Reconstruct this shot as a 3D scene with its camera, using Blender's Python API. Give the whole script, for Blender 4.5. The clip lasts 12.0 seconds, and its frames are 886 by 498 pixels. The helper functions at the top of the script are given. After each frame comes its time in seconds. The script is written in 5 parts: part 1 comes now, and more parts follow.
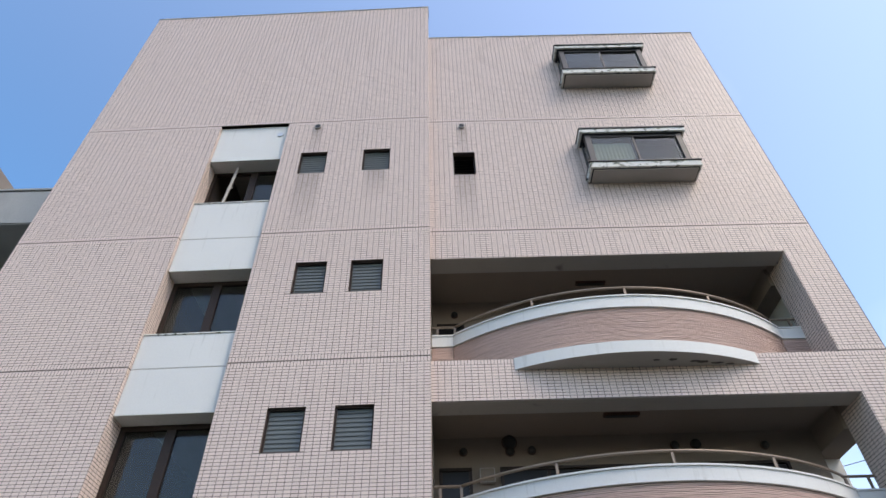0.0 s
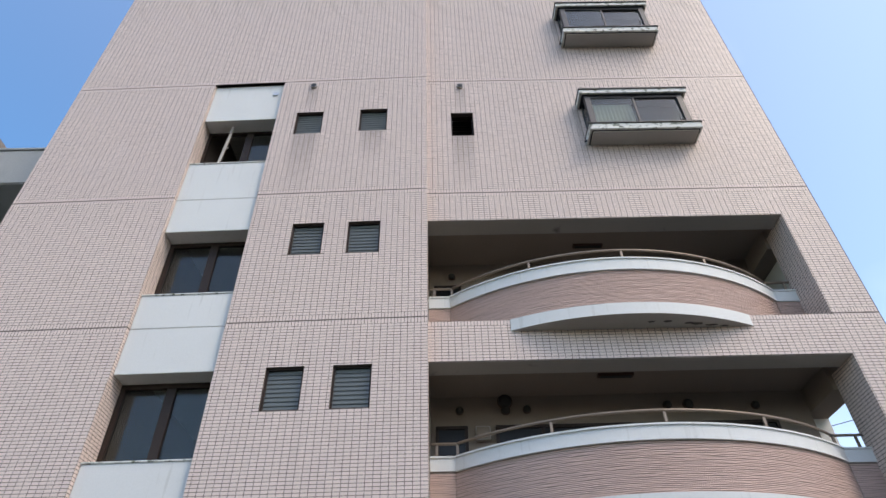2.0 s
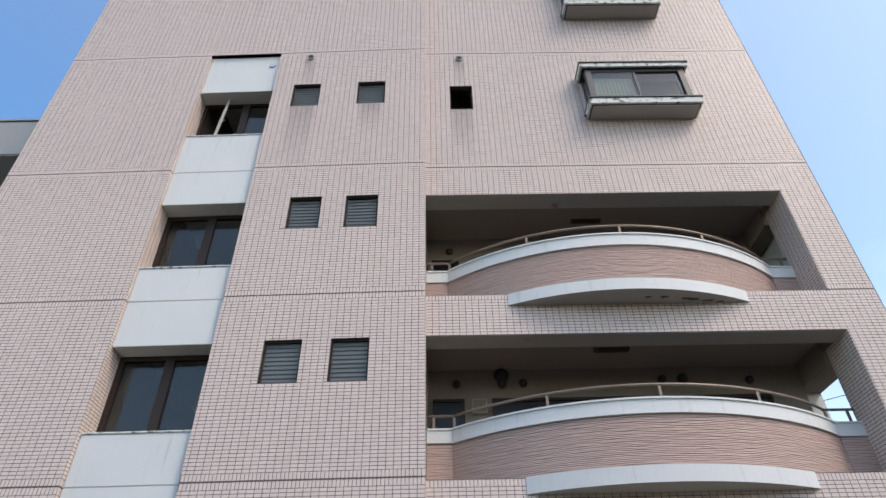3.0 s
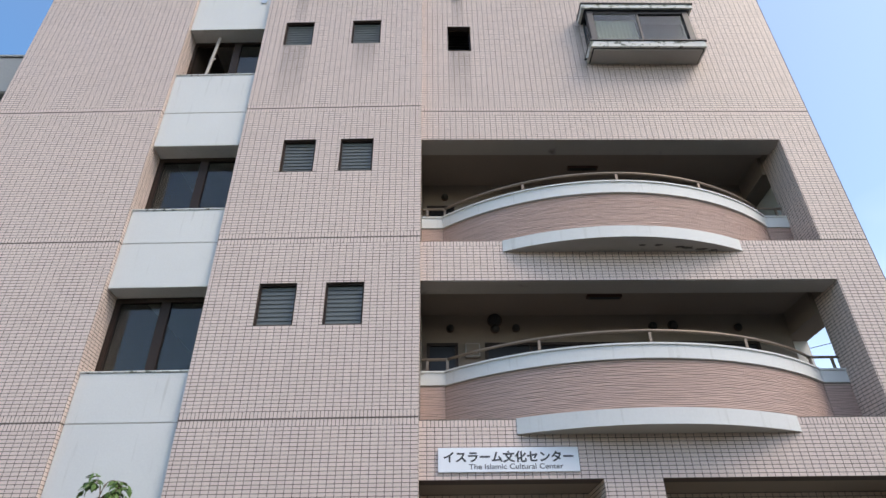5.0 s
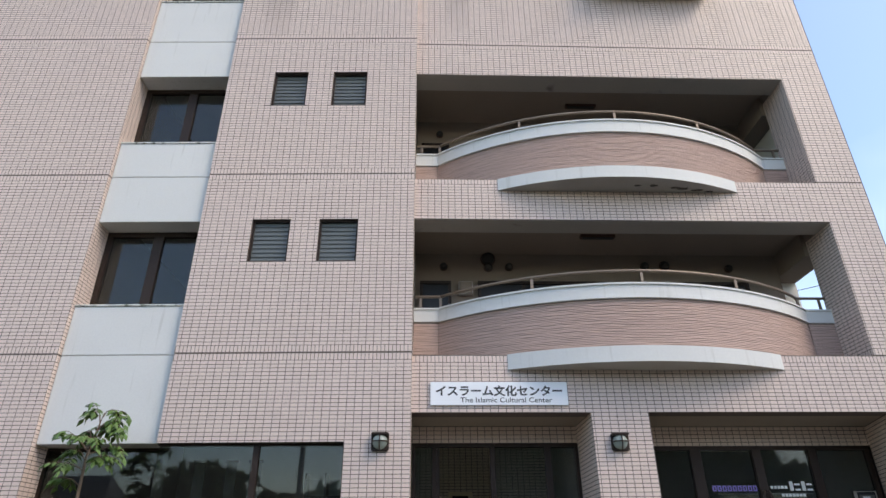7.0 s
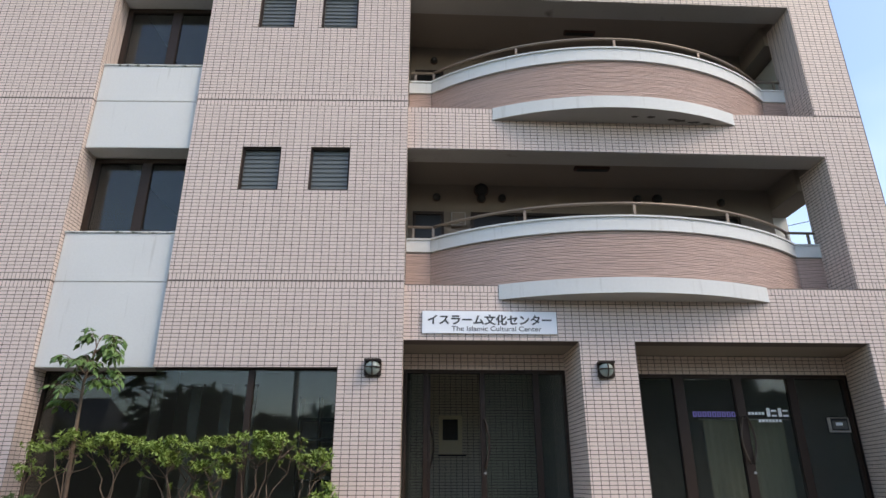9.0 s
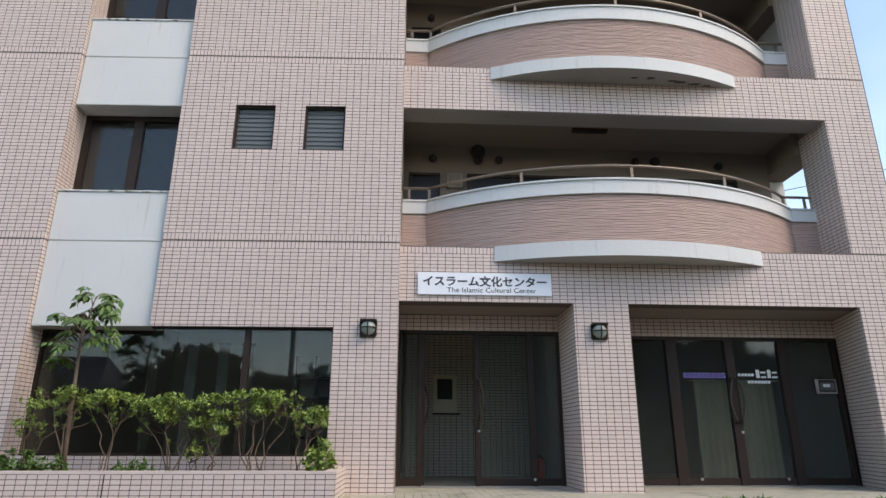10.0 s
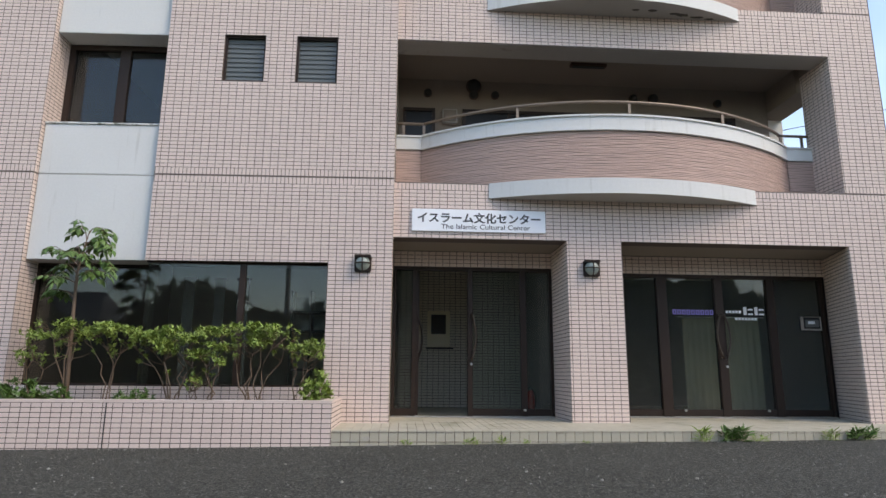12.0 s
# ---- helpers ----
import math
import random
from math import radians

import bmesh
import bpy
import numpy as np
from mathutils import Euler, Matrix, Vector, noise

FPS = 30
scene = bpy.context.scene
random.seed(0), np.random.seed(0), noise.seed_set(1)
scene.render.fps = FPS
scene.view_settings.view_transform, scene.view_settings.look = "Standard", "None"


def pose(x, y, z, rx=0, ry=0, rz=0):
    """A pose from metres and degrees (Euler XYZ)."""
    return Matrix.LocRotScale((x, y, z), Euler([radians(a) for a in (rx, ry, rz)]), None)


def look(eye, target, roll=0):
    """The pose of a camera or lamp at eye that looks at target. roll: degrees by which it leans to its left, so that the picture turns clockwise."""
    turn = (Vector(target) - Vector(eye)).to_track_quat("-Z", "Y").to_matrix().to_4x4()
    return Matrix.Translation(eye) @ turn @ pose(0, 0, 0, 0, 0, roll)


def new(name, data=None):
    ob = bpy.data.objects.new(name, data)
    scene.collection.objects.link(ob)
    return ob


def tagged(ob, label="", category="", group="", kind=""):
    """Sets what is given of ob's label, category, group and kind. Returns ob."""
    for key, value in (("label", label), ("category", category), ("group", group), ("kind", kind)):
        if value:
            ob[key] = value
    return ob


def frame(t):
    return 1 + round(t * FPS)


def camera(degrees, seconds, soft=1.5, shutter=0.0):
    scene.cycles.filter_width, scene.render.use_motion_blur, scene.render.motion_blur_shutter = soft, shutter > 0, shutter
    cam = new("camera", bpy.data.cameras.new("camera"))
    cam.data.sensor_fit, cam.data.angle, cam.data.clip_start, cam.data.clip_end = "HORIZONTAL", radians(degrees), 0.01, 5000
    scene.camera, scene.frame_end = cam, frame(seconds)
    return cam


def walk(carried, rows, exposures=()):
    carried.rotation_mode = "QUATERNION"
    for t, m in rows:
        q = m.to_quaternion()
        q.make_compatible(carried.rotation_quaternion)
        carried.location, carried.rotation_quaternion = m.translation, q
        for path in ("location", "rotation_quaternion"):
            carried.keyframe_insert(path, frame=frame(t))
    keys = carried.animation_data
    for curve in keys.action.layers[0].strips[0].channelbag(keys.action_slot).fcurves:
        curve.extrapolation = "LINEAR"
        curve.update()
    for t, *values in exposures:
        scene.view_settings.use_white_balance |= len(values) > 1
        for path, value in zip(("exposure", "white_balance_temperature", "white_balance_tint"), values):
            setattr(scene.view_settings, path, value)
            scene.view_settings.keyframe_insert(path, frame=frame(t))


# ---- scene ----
SCALE = 0.842      # metres to one unit of the plan below: a facade tile and its joint are 0.100 x 0.050 m
cam = camera(71.62, 12.0, soft=1.5)
PATH = [
    (0.0, 0.000, -9.292, 0.879, 0.69, 43.59, 1.20),
    (0.5, -0.004, -9.286, 0.878, 0.61, 42.78, 1.22),
    (1.0, -0.003, -9.282, 0.876, 0.52, 41.96, 1.22),
    (1.5, 0.001, -9.279, 0.877, 0.47, 41.03, 1.21),
    (2.0, 0.005, -9.273, 0.877, 0.36, 40.09, 1.17),
    (2.5, 0.006, -9.265, 0.877, 0.20, 38.97, 1.11),
    (3.0, 0.002, -9.260, 0.878, -0.01, 37.74, 1.05),
    (5.0, 0.004, -9.236, 0.881, -0.77, 32.72, 0.74),
    (5.5, 0.001, -9.227, 0.879, -0.93, 31.32, 0.69),
    (6.0, -0.005, -9.215, 0.874, -1.16, 29.97, 0.62),
    (6.5, -0.008, -9.206, 0.873, -1.41, 28.55, 0.53),
    (7.0, -0.012, -9.198, 0.873, -1.68, 27.08, 0.43),
    (9.0, -0.016, -9.167, 0.861, -2.59, 20.73, 0.11),
    (9.5, -0.016, -9.158, 0.859, -2.85, 18.98, -0.03),
    (10.0, -0.014, -9.154, 0.851, -3.09, 17.23, -0.17),
    (10.5, -0.009, -9.153, 0.842, -3.26, 15.51, -0.27),
    (11.0, -0.003, -9.154, 0.833, -3.38, 13.87, -0.31),
    (11.5, -0.001, -9.157, 0.823, -3.51, 12.45, -0.38),
    (12.0, -0.006, -9.159, 0.816, -3.66, 11.52, -0.45),
]
walk(cam, [(t, pose(x * SCALE, y * SCALE, z * SCALE, 90 + p, r, w)) for t, x, y, z, w, p, r in PATH],
     exposures=[(0.0, 1.47, 8050, 11.6), (12.0, 1.48, 8500, 12.4)])

# ---- world and sun ----
SUN_EL, SUN_AZ = 46, 127      # degrees; azimuth from +y towards +x
world = bpy.data.worlds.new("world")
scene.world = world
world.use_nodes = True
wn, wl = world.node_tree.nodes, world.node_tree.links
sky = wn.new("ShaderNodeTexSky")
sky.sky_type, sky.sun_disc = "NISHITA", False
sky.sun_elevation, sky.sun_rotation = radians(SUN_EL), radians(SUN_AZ)
sky.air_density, sky.dust_density, sky.ozone_density = 1.1, 0.9, 2.6
coord = wn.new("ShaderNodeTexCoord")
cloud = wn.new("ShaderNodeTexNoise")
cloud.inputs["Scale"].default_value, cloud.inputs["Detail"].default_value = 1.3, 5
ramp = wn.new("ShaderNodeMapRange")
ramp.inputs["From Min"].default_value, ramp.inputs["From Max"].default_value = 0.50, 1.10
haze = wn.new("ShaderNodeMix")
haze.data_type = "RGBA"
haze.inputs[7].default_value = (4.5, 5.3, 7.6, 1)
wl.new(coord.outputs["Generated"], cloud.inputs["Vector"])
wl.new(cloud.outputs["Fac"], ramp.inputs["Value"])
# the air whitens towards the sun
glow_dir = wn.new("ShaderNodeVectorMath")
glow_dir.operation = "DOT_PRODUCT"
glow_dir.inputs[1].default_value = (math.sin(radians(SUN_AZ)) * 0.94, math.cos(radians(SUN_AZ)) * 0.94, 0.34)
wl.new(coord.outputs["Generated"], glow_dir.inputs[0])
near_sun = wn.new("ShaderNodeMapRange")
near_sun.inputs["From Min"].default_value, near_sun.inputs["From Max"].default_value = -0.65, 0.95
near_sun.inputs["To Max"].default_value = 0.34
wl.new(glow_dir.outputs["Value"], near_sun.inputs["Value"])
veil = wn.new("ShaderNodeMath")
veil.operation, veil.use_clamp = "ADD", True
wl.new(ramp.outputs["Result"], veil.inputs[0])
wl.new(near_sun.outputs["Result"], veil.inputs[1])
wl.new(veil.outputs[0], haze.inputs[0])
deep = wn.new("ShaderNodeHueSaturation")
deep.inputs["Saturation"].default_value = 1.32
deep.inputs["Hue"].default_value = 0.502
wl.new(sky.outputs["Color"], deep.inputs["Color"])
wl.new(deep.outputs["Color"], haze.inputs[6])
wl.new(haze.outputs[2], wn["Background"].inputs["Color"])
wn["Background"].inputs["Strength"].default_value = 0.119

sun = new("sun", bpy.data.lights.new("sun", "SUN"))
sun.data.energy, sun.data.angle, sun.data.color = 0.64, radians(24), (1.0, 0.975, 0.945)
el, az = radians(SUN_EL), radians(SUN_AZ)
sun.matrix_world = look((0, 0, 0), (-math.sin(az) * math.cos(el), -math.cos(az) * math.cos(el), -math.sin(el)))


# ---- mesh helpers ----
def box(x0, x1, y0, y1, z0, z1):
    v = [(x, y, z) for z in (z0, z1) for y in (y0, y1) for x in (x0, x1)]
    return v, [(0, 2, 3, 1), (4, 5, 7, 6), (0, 1, 5, 4), (2, 6, 7, 3), (0, 4, 6, 2), (1, 3, 7, 5)]


def joined(pieces):
    verts, faces = [], []
    for v, f in pieces:
        n = len(verts)
        verts.extend(v)
        faces.extend(tuple(i + n for i in q) for q in f)
    return verts, faces


def mesh(name, pieces, material, bevel=0.0, smooth=False):
    verts, faces = joined(pieces)
    verts = [(a * SCALE, b * SCALE, c * SCALE) for a, b, c in verts]
    me = bpy.data.meshes.new(name)
    me.from_pydata(verts, [], faces)
    if bevel:
        bm = bmesh.new()
        bm.from_mesh(me)
        bmesh.ops.bevel(bm, geom=bm.edges[:], offset=bevel, segments=2, affect="EDGES", clamp_overlap=True)
        bm.to_mesh(me)
        bm.free()
    if smooth:
        me.polygons.foreach_set("use_smooth", [True] * len(me.polygons))
    me.materials.append(material)
    me.update()
    return me


def part(name, pieces, material, parent=None, label="", bevel=0.0, smooth=False):
    """One mesh object, under a thing or a part where one is given."""
    ob = new(name, mesh(name, pieces, material, bevel, smooth))
    if parent:
        ob.parent = parent
    return tagged(ob, label)


def thing(name, label, category, group="", kind="", at=(0, 0, 0)):
    ob = new(name)
    ob.empty_display_size = 0.1
    ob.location = Vector(at) * SCALE
    return tagged(ob, label, category, group, kind)


def tube(points, radii, sides=8, closed=False):
    pts = [Vector(p) for p in points]
    if not isinstance(radii, (list, tuple)):
        radii = [radii] * len(pts)
    verts, faces, n = [], [], len(pts)
    for i, p in enumerate(pts):
        a, b = pts[max(i - 1, 0)], pts[min(i + 1, n - 1)]
        d = (b - a).normalized()
        side = d.cross(Vector((0, 0, 1)) if abs(d.z) < 0.9 else Vector((1, 0, 0))).normalized()
        up = side.cross(d)
        for k in range(sides):
            w = 2 * math.pi * k / sides
            verts.append(tuple(p + radii[i] * (math.cos(w) * side + math.sin(w) * up)))
    for i in range(n - 1):
        for k in range(sides):
            m = (k + 1) % sides
            faces.append((i * sides + k, i * sides + m, (i + 1) * sides + m, (i + 1) * sides + k))
    faces.append(tuple(range(sides))[::-1])
    faces.append(tuple((n - 1) * sides + k for k in range(sides)))
    return verts, faces


def disc(c, axis, r, depth, sides=20):
    a = Vector(axis).normalized()
    return tube([Vector(c), Vector(c) + a * depth], r, sides)


def arc_band(cx, cy, r0, r1, x0, x1, z0, z1, n=48):
    """A curved wall between two radii, bowed towards -y, from x0 to x1 on its outer face."""
    a0, a1 = math.asin((x0 - cx) / r1), math.asin((x1 - cx) / r1)
    verts, faces = [], []
    for i in range(n + 1):
        a = a0 + (a1 - a0) * i / n
        for r in (r1, r0):
            for z in (z0, z1):
                verts.append((cx + r * math.sin(a), cy - r * math.cos(a), z))
    for i in range(n):
        k, m = 4 * i, 4 * i + 4
        faces += [(k, m, m + 1, k + 1), (k + 3, m + 3, m + 2, k + 2), (k + 1, m + 1, m + 3, k + 3), (k + 2, m + 2, m, k)]
    faces += [(0, 1, 3, 2), (4 * n + 2, 4 * n + 3, 4 * n + 1, 4 * n)]
    return verts, faces


def rects(x0, x1, z0, z1, holes):
    """The rectangle without its holes (x0, x1, z0, z1), as rectangles."""
    zs = sorted({z0, z1, *[min(max(z, z0), z1) for h in holes for z in h[2:]]})
    out = []
    for a, b in zip(zs, zs[1:]):
        cuts = sorted((h[0], h[1]) for h in holes if h[2] < (a + b) / 2 < h[3])
        x = x0
        for c, d in cuts:
            if c > x:
                out.append((x, c, a, b))
            x = max(x, d)
        if x < x1:
            out.append((x, x1, a, b))
    return out


TILE_W, TILE_H, JOINT, PROUD = 0.1188, 0.0594, 0.0090, 0.0016
J = (3.755, 7.03, 10.295, 14.365)      # movement joints of the storeys


def row_lines(z0, z1, joints=()):
    """Course heights from z0 to z1: running courses, and a taller one each side of a movement joint."""
    stops = [z0, *joints, z1]
    out = []
    for a, b in zip(stops, stops[1:]):
        lo = 0.1188 if a in joints else 0.0
        hi = 0.1188 if b in joints else 0.0
        n = max(1, round((b - a - lo - hi) / TILE_H))
        h = (b - a - lo - hi) / n
        out += [(a + 0.009, a + lo)] if lo else []
        out += [(a + lo + i * h, a + lo + (i + 1) * h) for i in range(n)]
        out += [(b - hi, b - 0.009)] if hi else []
    return out


FACADE_ROWS = row_lines(-0.14, 20.65, J)


def tile_box(o, u, v, n, a0, a1, b0, b1, rise):
    p = [o + u * a + v * b for a, b in ((a0, b0), (a1, b0), (a1, b1), (a0, b1))]
    c = 0.0012
    q = [o + u * a + v * b + n * rise for a, b in ((a0 + c, b0 + c), (a1 - c, b0 + c), (a1 - c, b1 - c), (a0 + c, b1 - c))]
    return [tuple(w) for w in p + q], [(4, 5, 6, 7), (0, 1, 5, 4), (1, 2, 6, 5), (2, 3, 7, 6), (3, 0, 4, 7)]


def tile_cells(u0, u1, v0, v1, rows=None, start=0.0, width=TILE_W):
    """Tiles of the grid that lie in the rectangle, cut at its edges."""
    rows = rows or row_lines(v0, v1)
    out = []
    k = math.floor((u0 - start) / width + 1e-6)
    while start + k * width < u1 - 1e-6:
        a, b = start + k * width, start + (k + 1) * width
        a2, b2 = max(a + JOINT / 2, u0 + 0.001), min(b - JOINT / 2, u1 - 0.001)
        if b2 - a2 > 0.012:
            for c, d in rows:
                c2, d2 = max(c + JOINT * 0.52, v0 + 0.001), min(d - JOINT * 0.52, v1 - 0.001)
                if d2 - c2 > 0.012 and d - c > 0.095 and b2 - a2 > 0.08:
                    m = (a + b) / 2      # upright tiles beside a movement joint
                    out += [(a2, m - JOINT / 2, c2, d2), (m + JOINT / 2, b2, c2, d2)]
                elif d2 - c2 > 0.012:
                    out.append((a2, b2, c2, d2))
        k += 1
    return out


def tiled(cells, o, u, v):
    o, u, v = Vector(o), Vector(u), Vector(v)
    n = u.cross(v)
    return [tile_box(o, u, v, n, *c, PROUD + random.uniform(-0.0004, 0.0004)) for c in cells]


# ---- materials ----
def material(name, base, rough=0.6, metal=0.0, spread=0.12, scale=(3.0, 60.0), bump=0.15, random_tint=0.0, dirt=None, spec=0.5):
    """Principled surface whose colour wanders at two scales, with fine relief; dirt is a second colour in patches."""
    m = bpy.data.materials.new(name)
    m.use_nodes = True
    n, l = m.node_tree.nodes, m.node_tree.links
    b = n["Principled BSDF"]
    b.inputs["Roughness"].default_value, b.inputs["Metallic"].default_value = rough, metal
    b.inputs["Specular IOR Level"].default_value = spec
    tc = n.new("ShaderNodeTexCoord")
    coarse, fine = n.new("ShaderNodeTexNoise"), n.new("ShaderNodeTexNoise")
    for node, s in ((coarse, scale[0]), (fine, scale[1])):
        node.inputs["Scale"].default_value, node.inputs["Detail"].default_value = s, 4
        l.new(tc.outputs["Object"], node.inputs["Vector"])
    add = n.new("ShaderNodeMath")
    add.operation = "ADD"
    l.new(coarse.outputs["Fac"], add.inputs[0])
    l.new(fine.outputs["Fac"], add.inputs[1])
    value = add.outputs[0]
    if random_tint:
        geo, info = n.new("ShaderNodeNewGeometry"), n.new("ShaderNodeObjectInfo")
        both, wrap, mul, plus = (n.new("ShaderNodeMath") for _ in range(4))
        both.operation, wrap.operation, mul.operation, plus.operation = "ADD", "FRACT", "MULTIPLY", "ADD"
        l.new(geo.outputs["Random Per Island"], both.inputs[0])
        l.new(info.outputs["Random"], both.inputs[1])
        l.new(both.outputs[0], wrap.inputs[0])
        l.new(wrap.outputs[0], mul.inputs[0])
        mul.inputs[1].default_value = random_tint
        l.new(mul.outputs[0], plus.inputs[0])
        l.new(value, plus.inputs[1])
        value = plus.outputs[0]
    rng = n.new("ShaderNodeMapRange")
    mid = 1.0 + random_tint / 2
    rng.inputs["From Min"].default_value, rng.inputs["From Max"].default_value = mid - 0.6 - random_tint / 2, mid + 0.6 + random_tint / 2
    rng.inputs["To Min"].default_value, rng.inputs["To Max"].default_value = 1 - spread, 1 + spread
    l.new(value, rng.inputs["Value"])
    hsv = n.new("ShaderNodeHueSaturation")
    hsv.inputs["Color"].default_value = (*base, 1)
    l.new(rng.outputs["Result"], hsv.inputs["Value"])
    colour = hsv.outputs["Color"]
    if dirt:
        d_colour, d_scale, d_from, d_to = dirt
        patch, edge, mix = n.new("ShaderNodeTexNoise"), n.new("ShaderNodeMapRange"), n.new("ShaderNodeMix")
        stretch = n.new("ShaderNodeMapping")
        stretch.inputs["Scale"].default_value = d_scale
        l.new(tc.outputs["Object"], stretch.inputs["Vector"])
        l.new(stretch.outputs["Vector"], patch.inputs["Vector"])
        patch.inputs["Scale"].default_value, patch.inputs["Detail"].default_value = 1.0, 6
        edge.inputs["From Min"].default_value, edge.inputs["From Max"].default_value = d_from, d_to
        l.new(patch.outputs["Fac"], edge.inputs["Value"])
        mix.data_type = "RGBA"
        l.new(edge.outputs["Result"], mix.inputs[0])
        l.new(colour, mix.inputs[6])
        mix.inputs[7].default_value = (*d_colour, 1)
        colour = mix.outputs[2]
    l.new(colour, b.inputs["Base Color"])
    if bump:
        bp = n.new("ShaderNodeBump")
        bp.inputs["Strength"].default_value, bp.inputs["Distance"].default_value = bump, 0.01
        l.new(fine.outputs["Fac"], bp.inputs["Height"])
        l.new(bp.outputs["Normal"], b.inputs["Normal"])
    return m


def glass(name, tint, gloss=0.05, wobble=0.0, dusty=0.011):
    """Window glass: it lets light through with a tint and mirrors more at a glancing angle."""
    m = bpy.data.materials.new(name)
    m.use_nodes = True
    n, l = m.node_tree.nodes, m.node_tree.links
    n.remove(n["Principled BSDF"])
    clear, shine, mix, lw = (n.new("ShaderNodeBsdfTransparent"), n.new("ShaderNodeBsdfGlossy"), n.new("ShaderNodeMixShader"), n.new("ShaderNodeLayerWeight"))
    clear.inputs["Color"].default_value = (*tint, 1)
    shine.inputs["Roughness"].default_value = 0.015
    lw.inputs["Blend"].default_value = 0.5
    power, scale_up = n.new("ShaderNodeMath"), n.new("ShaderNodeMath")
    power.operation, scale_up.operation, scale_up.use_clamp = "POWER", "MULTIPLY_ADD", True
    power.inputs[1].default_value = 4.5
    scale_up.inputs[1].default_value, scale_up.inputs[2].default_value = 1 - gloss, gloss
    l.new(lw.outputs["Facing"], power.inputs[0])
    l.new(power.outputs[0], scale_up.inputs[0])
    l.new(scale_up.outputs[0], mix.inputs["Fac"])
    dust, film_mix = n.new("ShaderNodeBsdfDiffuse"), n.new("ShaderNodeMixShader")
    dust.inputs["Color"].default_value = (0.50, 0.50, 0.47, 1)
    film_mix.inputs["Fac"].default_value = dusty       # thin film of dust on the pane
    l.new(clear.outputs[0], film_mix.inputs[1])
    l.new(dust.outputs[0], film_mix.inputs[2])
    l.new(film_mix.outputs[0], mix.inputs[1])
    l.new(shine.outputs[0], mix.inputs[2])
    l.new(mix.outputs[0], n["Material Output"].inputs["Surface"])
    if wobble:
        tc, ns, bp = n.new("ShaderNodeTexCoord"), n.new("ShaderNodeTexNoise"), n.new("ShaderNodeBump")
        ns.inputs["Scale"].default_value = 1.5
        l.new(tc.outputs["Object"], ns.inputs["Vector"])
        l.new(ns.outputs["Fac"], bp.inputs["Height"])
        bp.inputs["Strength"].default_value, bp.inputs["Distance"].default_value = wobble, 0.02
        l.new(bp.outputs["Normal"], shine.inputs["Normal"])
    return m


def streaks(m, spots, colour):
    """Ragged dark marks that fade downwards, rain streaks below fittings among them: (x, half width, top, bottom) each,
    in metres.
    """
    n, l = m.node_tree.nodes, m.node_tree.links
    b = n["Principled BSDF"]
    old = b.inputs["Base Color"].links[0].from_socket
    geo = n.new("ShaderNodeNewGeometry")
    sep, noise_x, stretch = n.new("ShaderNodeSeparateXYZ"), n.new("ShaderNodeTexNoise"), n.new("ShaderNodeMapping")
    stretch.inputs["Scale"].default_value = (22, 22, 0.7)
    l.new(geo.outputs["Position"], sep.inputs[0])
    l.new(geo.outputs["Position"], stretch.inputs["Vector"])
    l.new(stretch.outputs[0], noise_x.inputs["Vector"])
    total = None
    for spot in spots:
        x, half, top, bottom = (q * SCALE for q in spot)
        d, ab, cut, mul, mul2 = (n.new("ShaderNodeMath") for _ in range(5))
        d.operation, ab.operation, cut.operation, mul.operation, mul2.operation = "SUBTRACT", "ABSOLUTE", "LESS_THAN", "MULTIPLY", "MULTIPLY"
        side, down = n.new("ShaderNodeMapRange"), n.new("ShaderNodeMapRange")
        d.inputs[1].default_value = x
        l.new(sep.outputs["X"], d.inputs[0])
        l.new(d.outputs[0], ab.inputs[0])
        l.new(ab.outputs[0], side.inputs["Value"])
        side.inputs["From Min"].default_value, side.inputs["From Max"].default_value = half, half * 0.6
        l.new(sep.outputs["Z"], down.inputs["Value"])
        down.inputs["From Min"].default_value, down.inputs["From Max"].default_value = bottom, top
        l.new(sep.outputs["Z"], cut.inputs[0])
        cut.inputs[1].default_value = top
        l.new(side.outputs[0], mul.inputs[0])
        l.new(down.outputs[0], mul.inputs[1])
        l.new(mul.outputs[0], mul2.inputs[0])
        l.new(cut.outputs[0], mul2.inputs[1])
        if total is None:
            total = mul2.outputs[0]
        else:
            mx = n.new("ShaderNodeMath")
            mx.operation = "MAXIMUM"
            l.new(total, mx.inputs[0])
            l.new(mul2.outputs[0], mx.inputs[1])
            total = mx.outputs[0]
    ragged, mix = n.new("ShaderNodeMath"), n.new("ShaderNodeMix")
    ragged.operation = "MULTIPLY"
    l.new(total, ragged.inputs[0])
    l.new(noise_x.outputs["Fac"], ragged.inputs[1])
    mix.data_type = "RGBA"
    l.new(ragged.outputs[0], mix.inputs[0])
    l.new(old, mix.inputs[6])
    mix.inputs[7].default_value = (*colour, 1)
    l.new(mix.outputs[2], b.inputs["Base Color"])


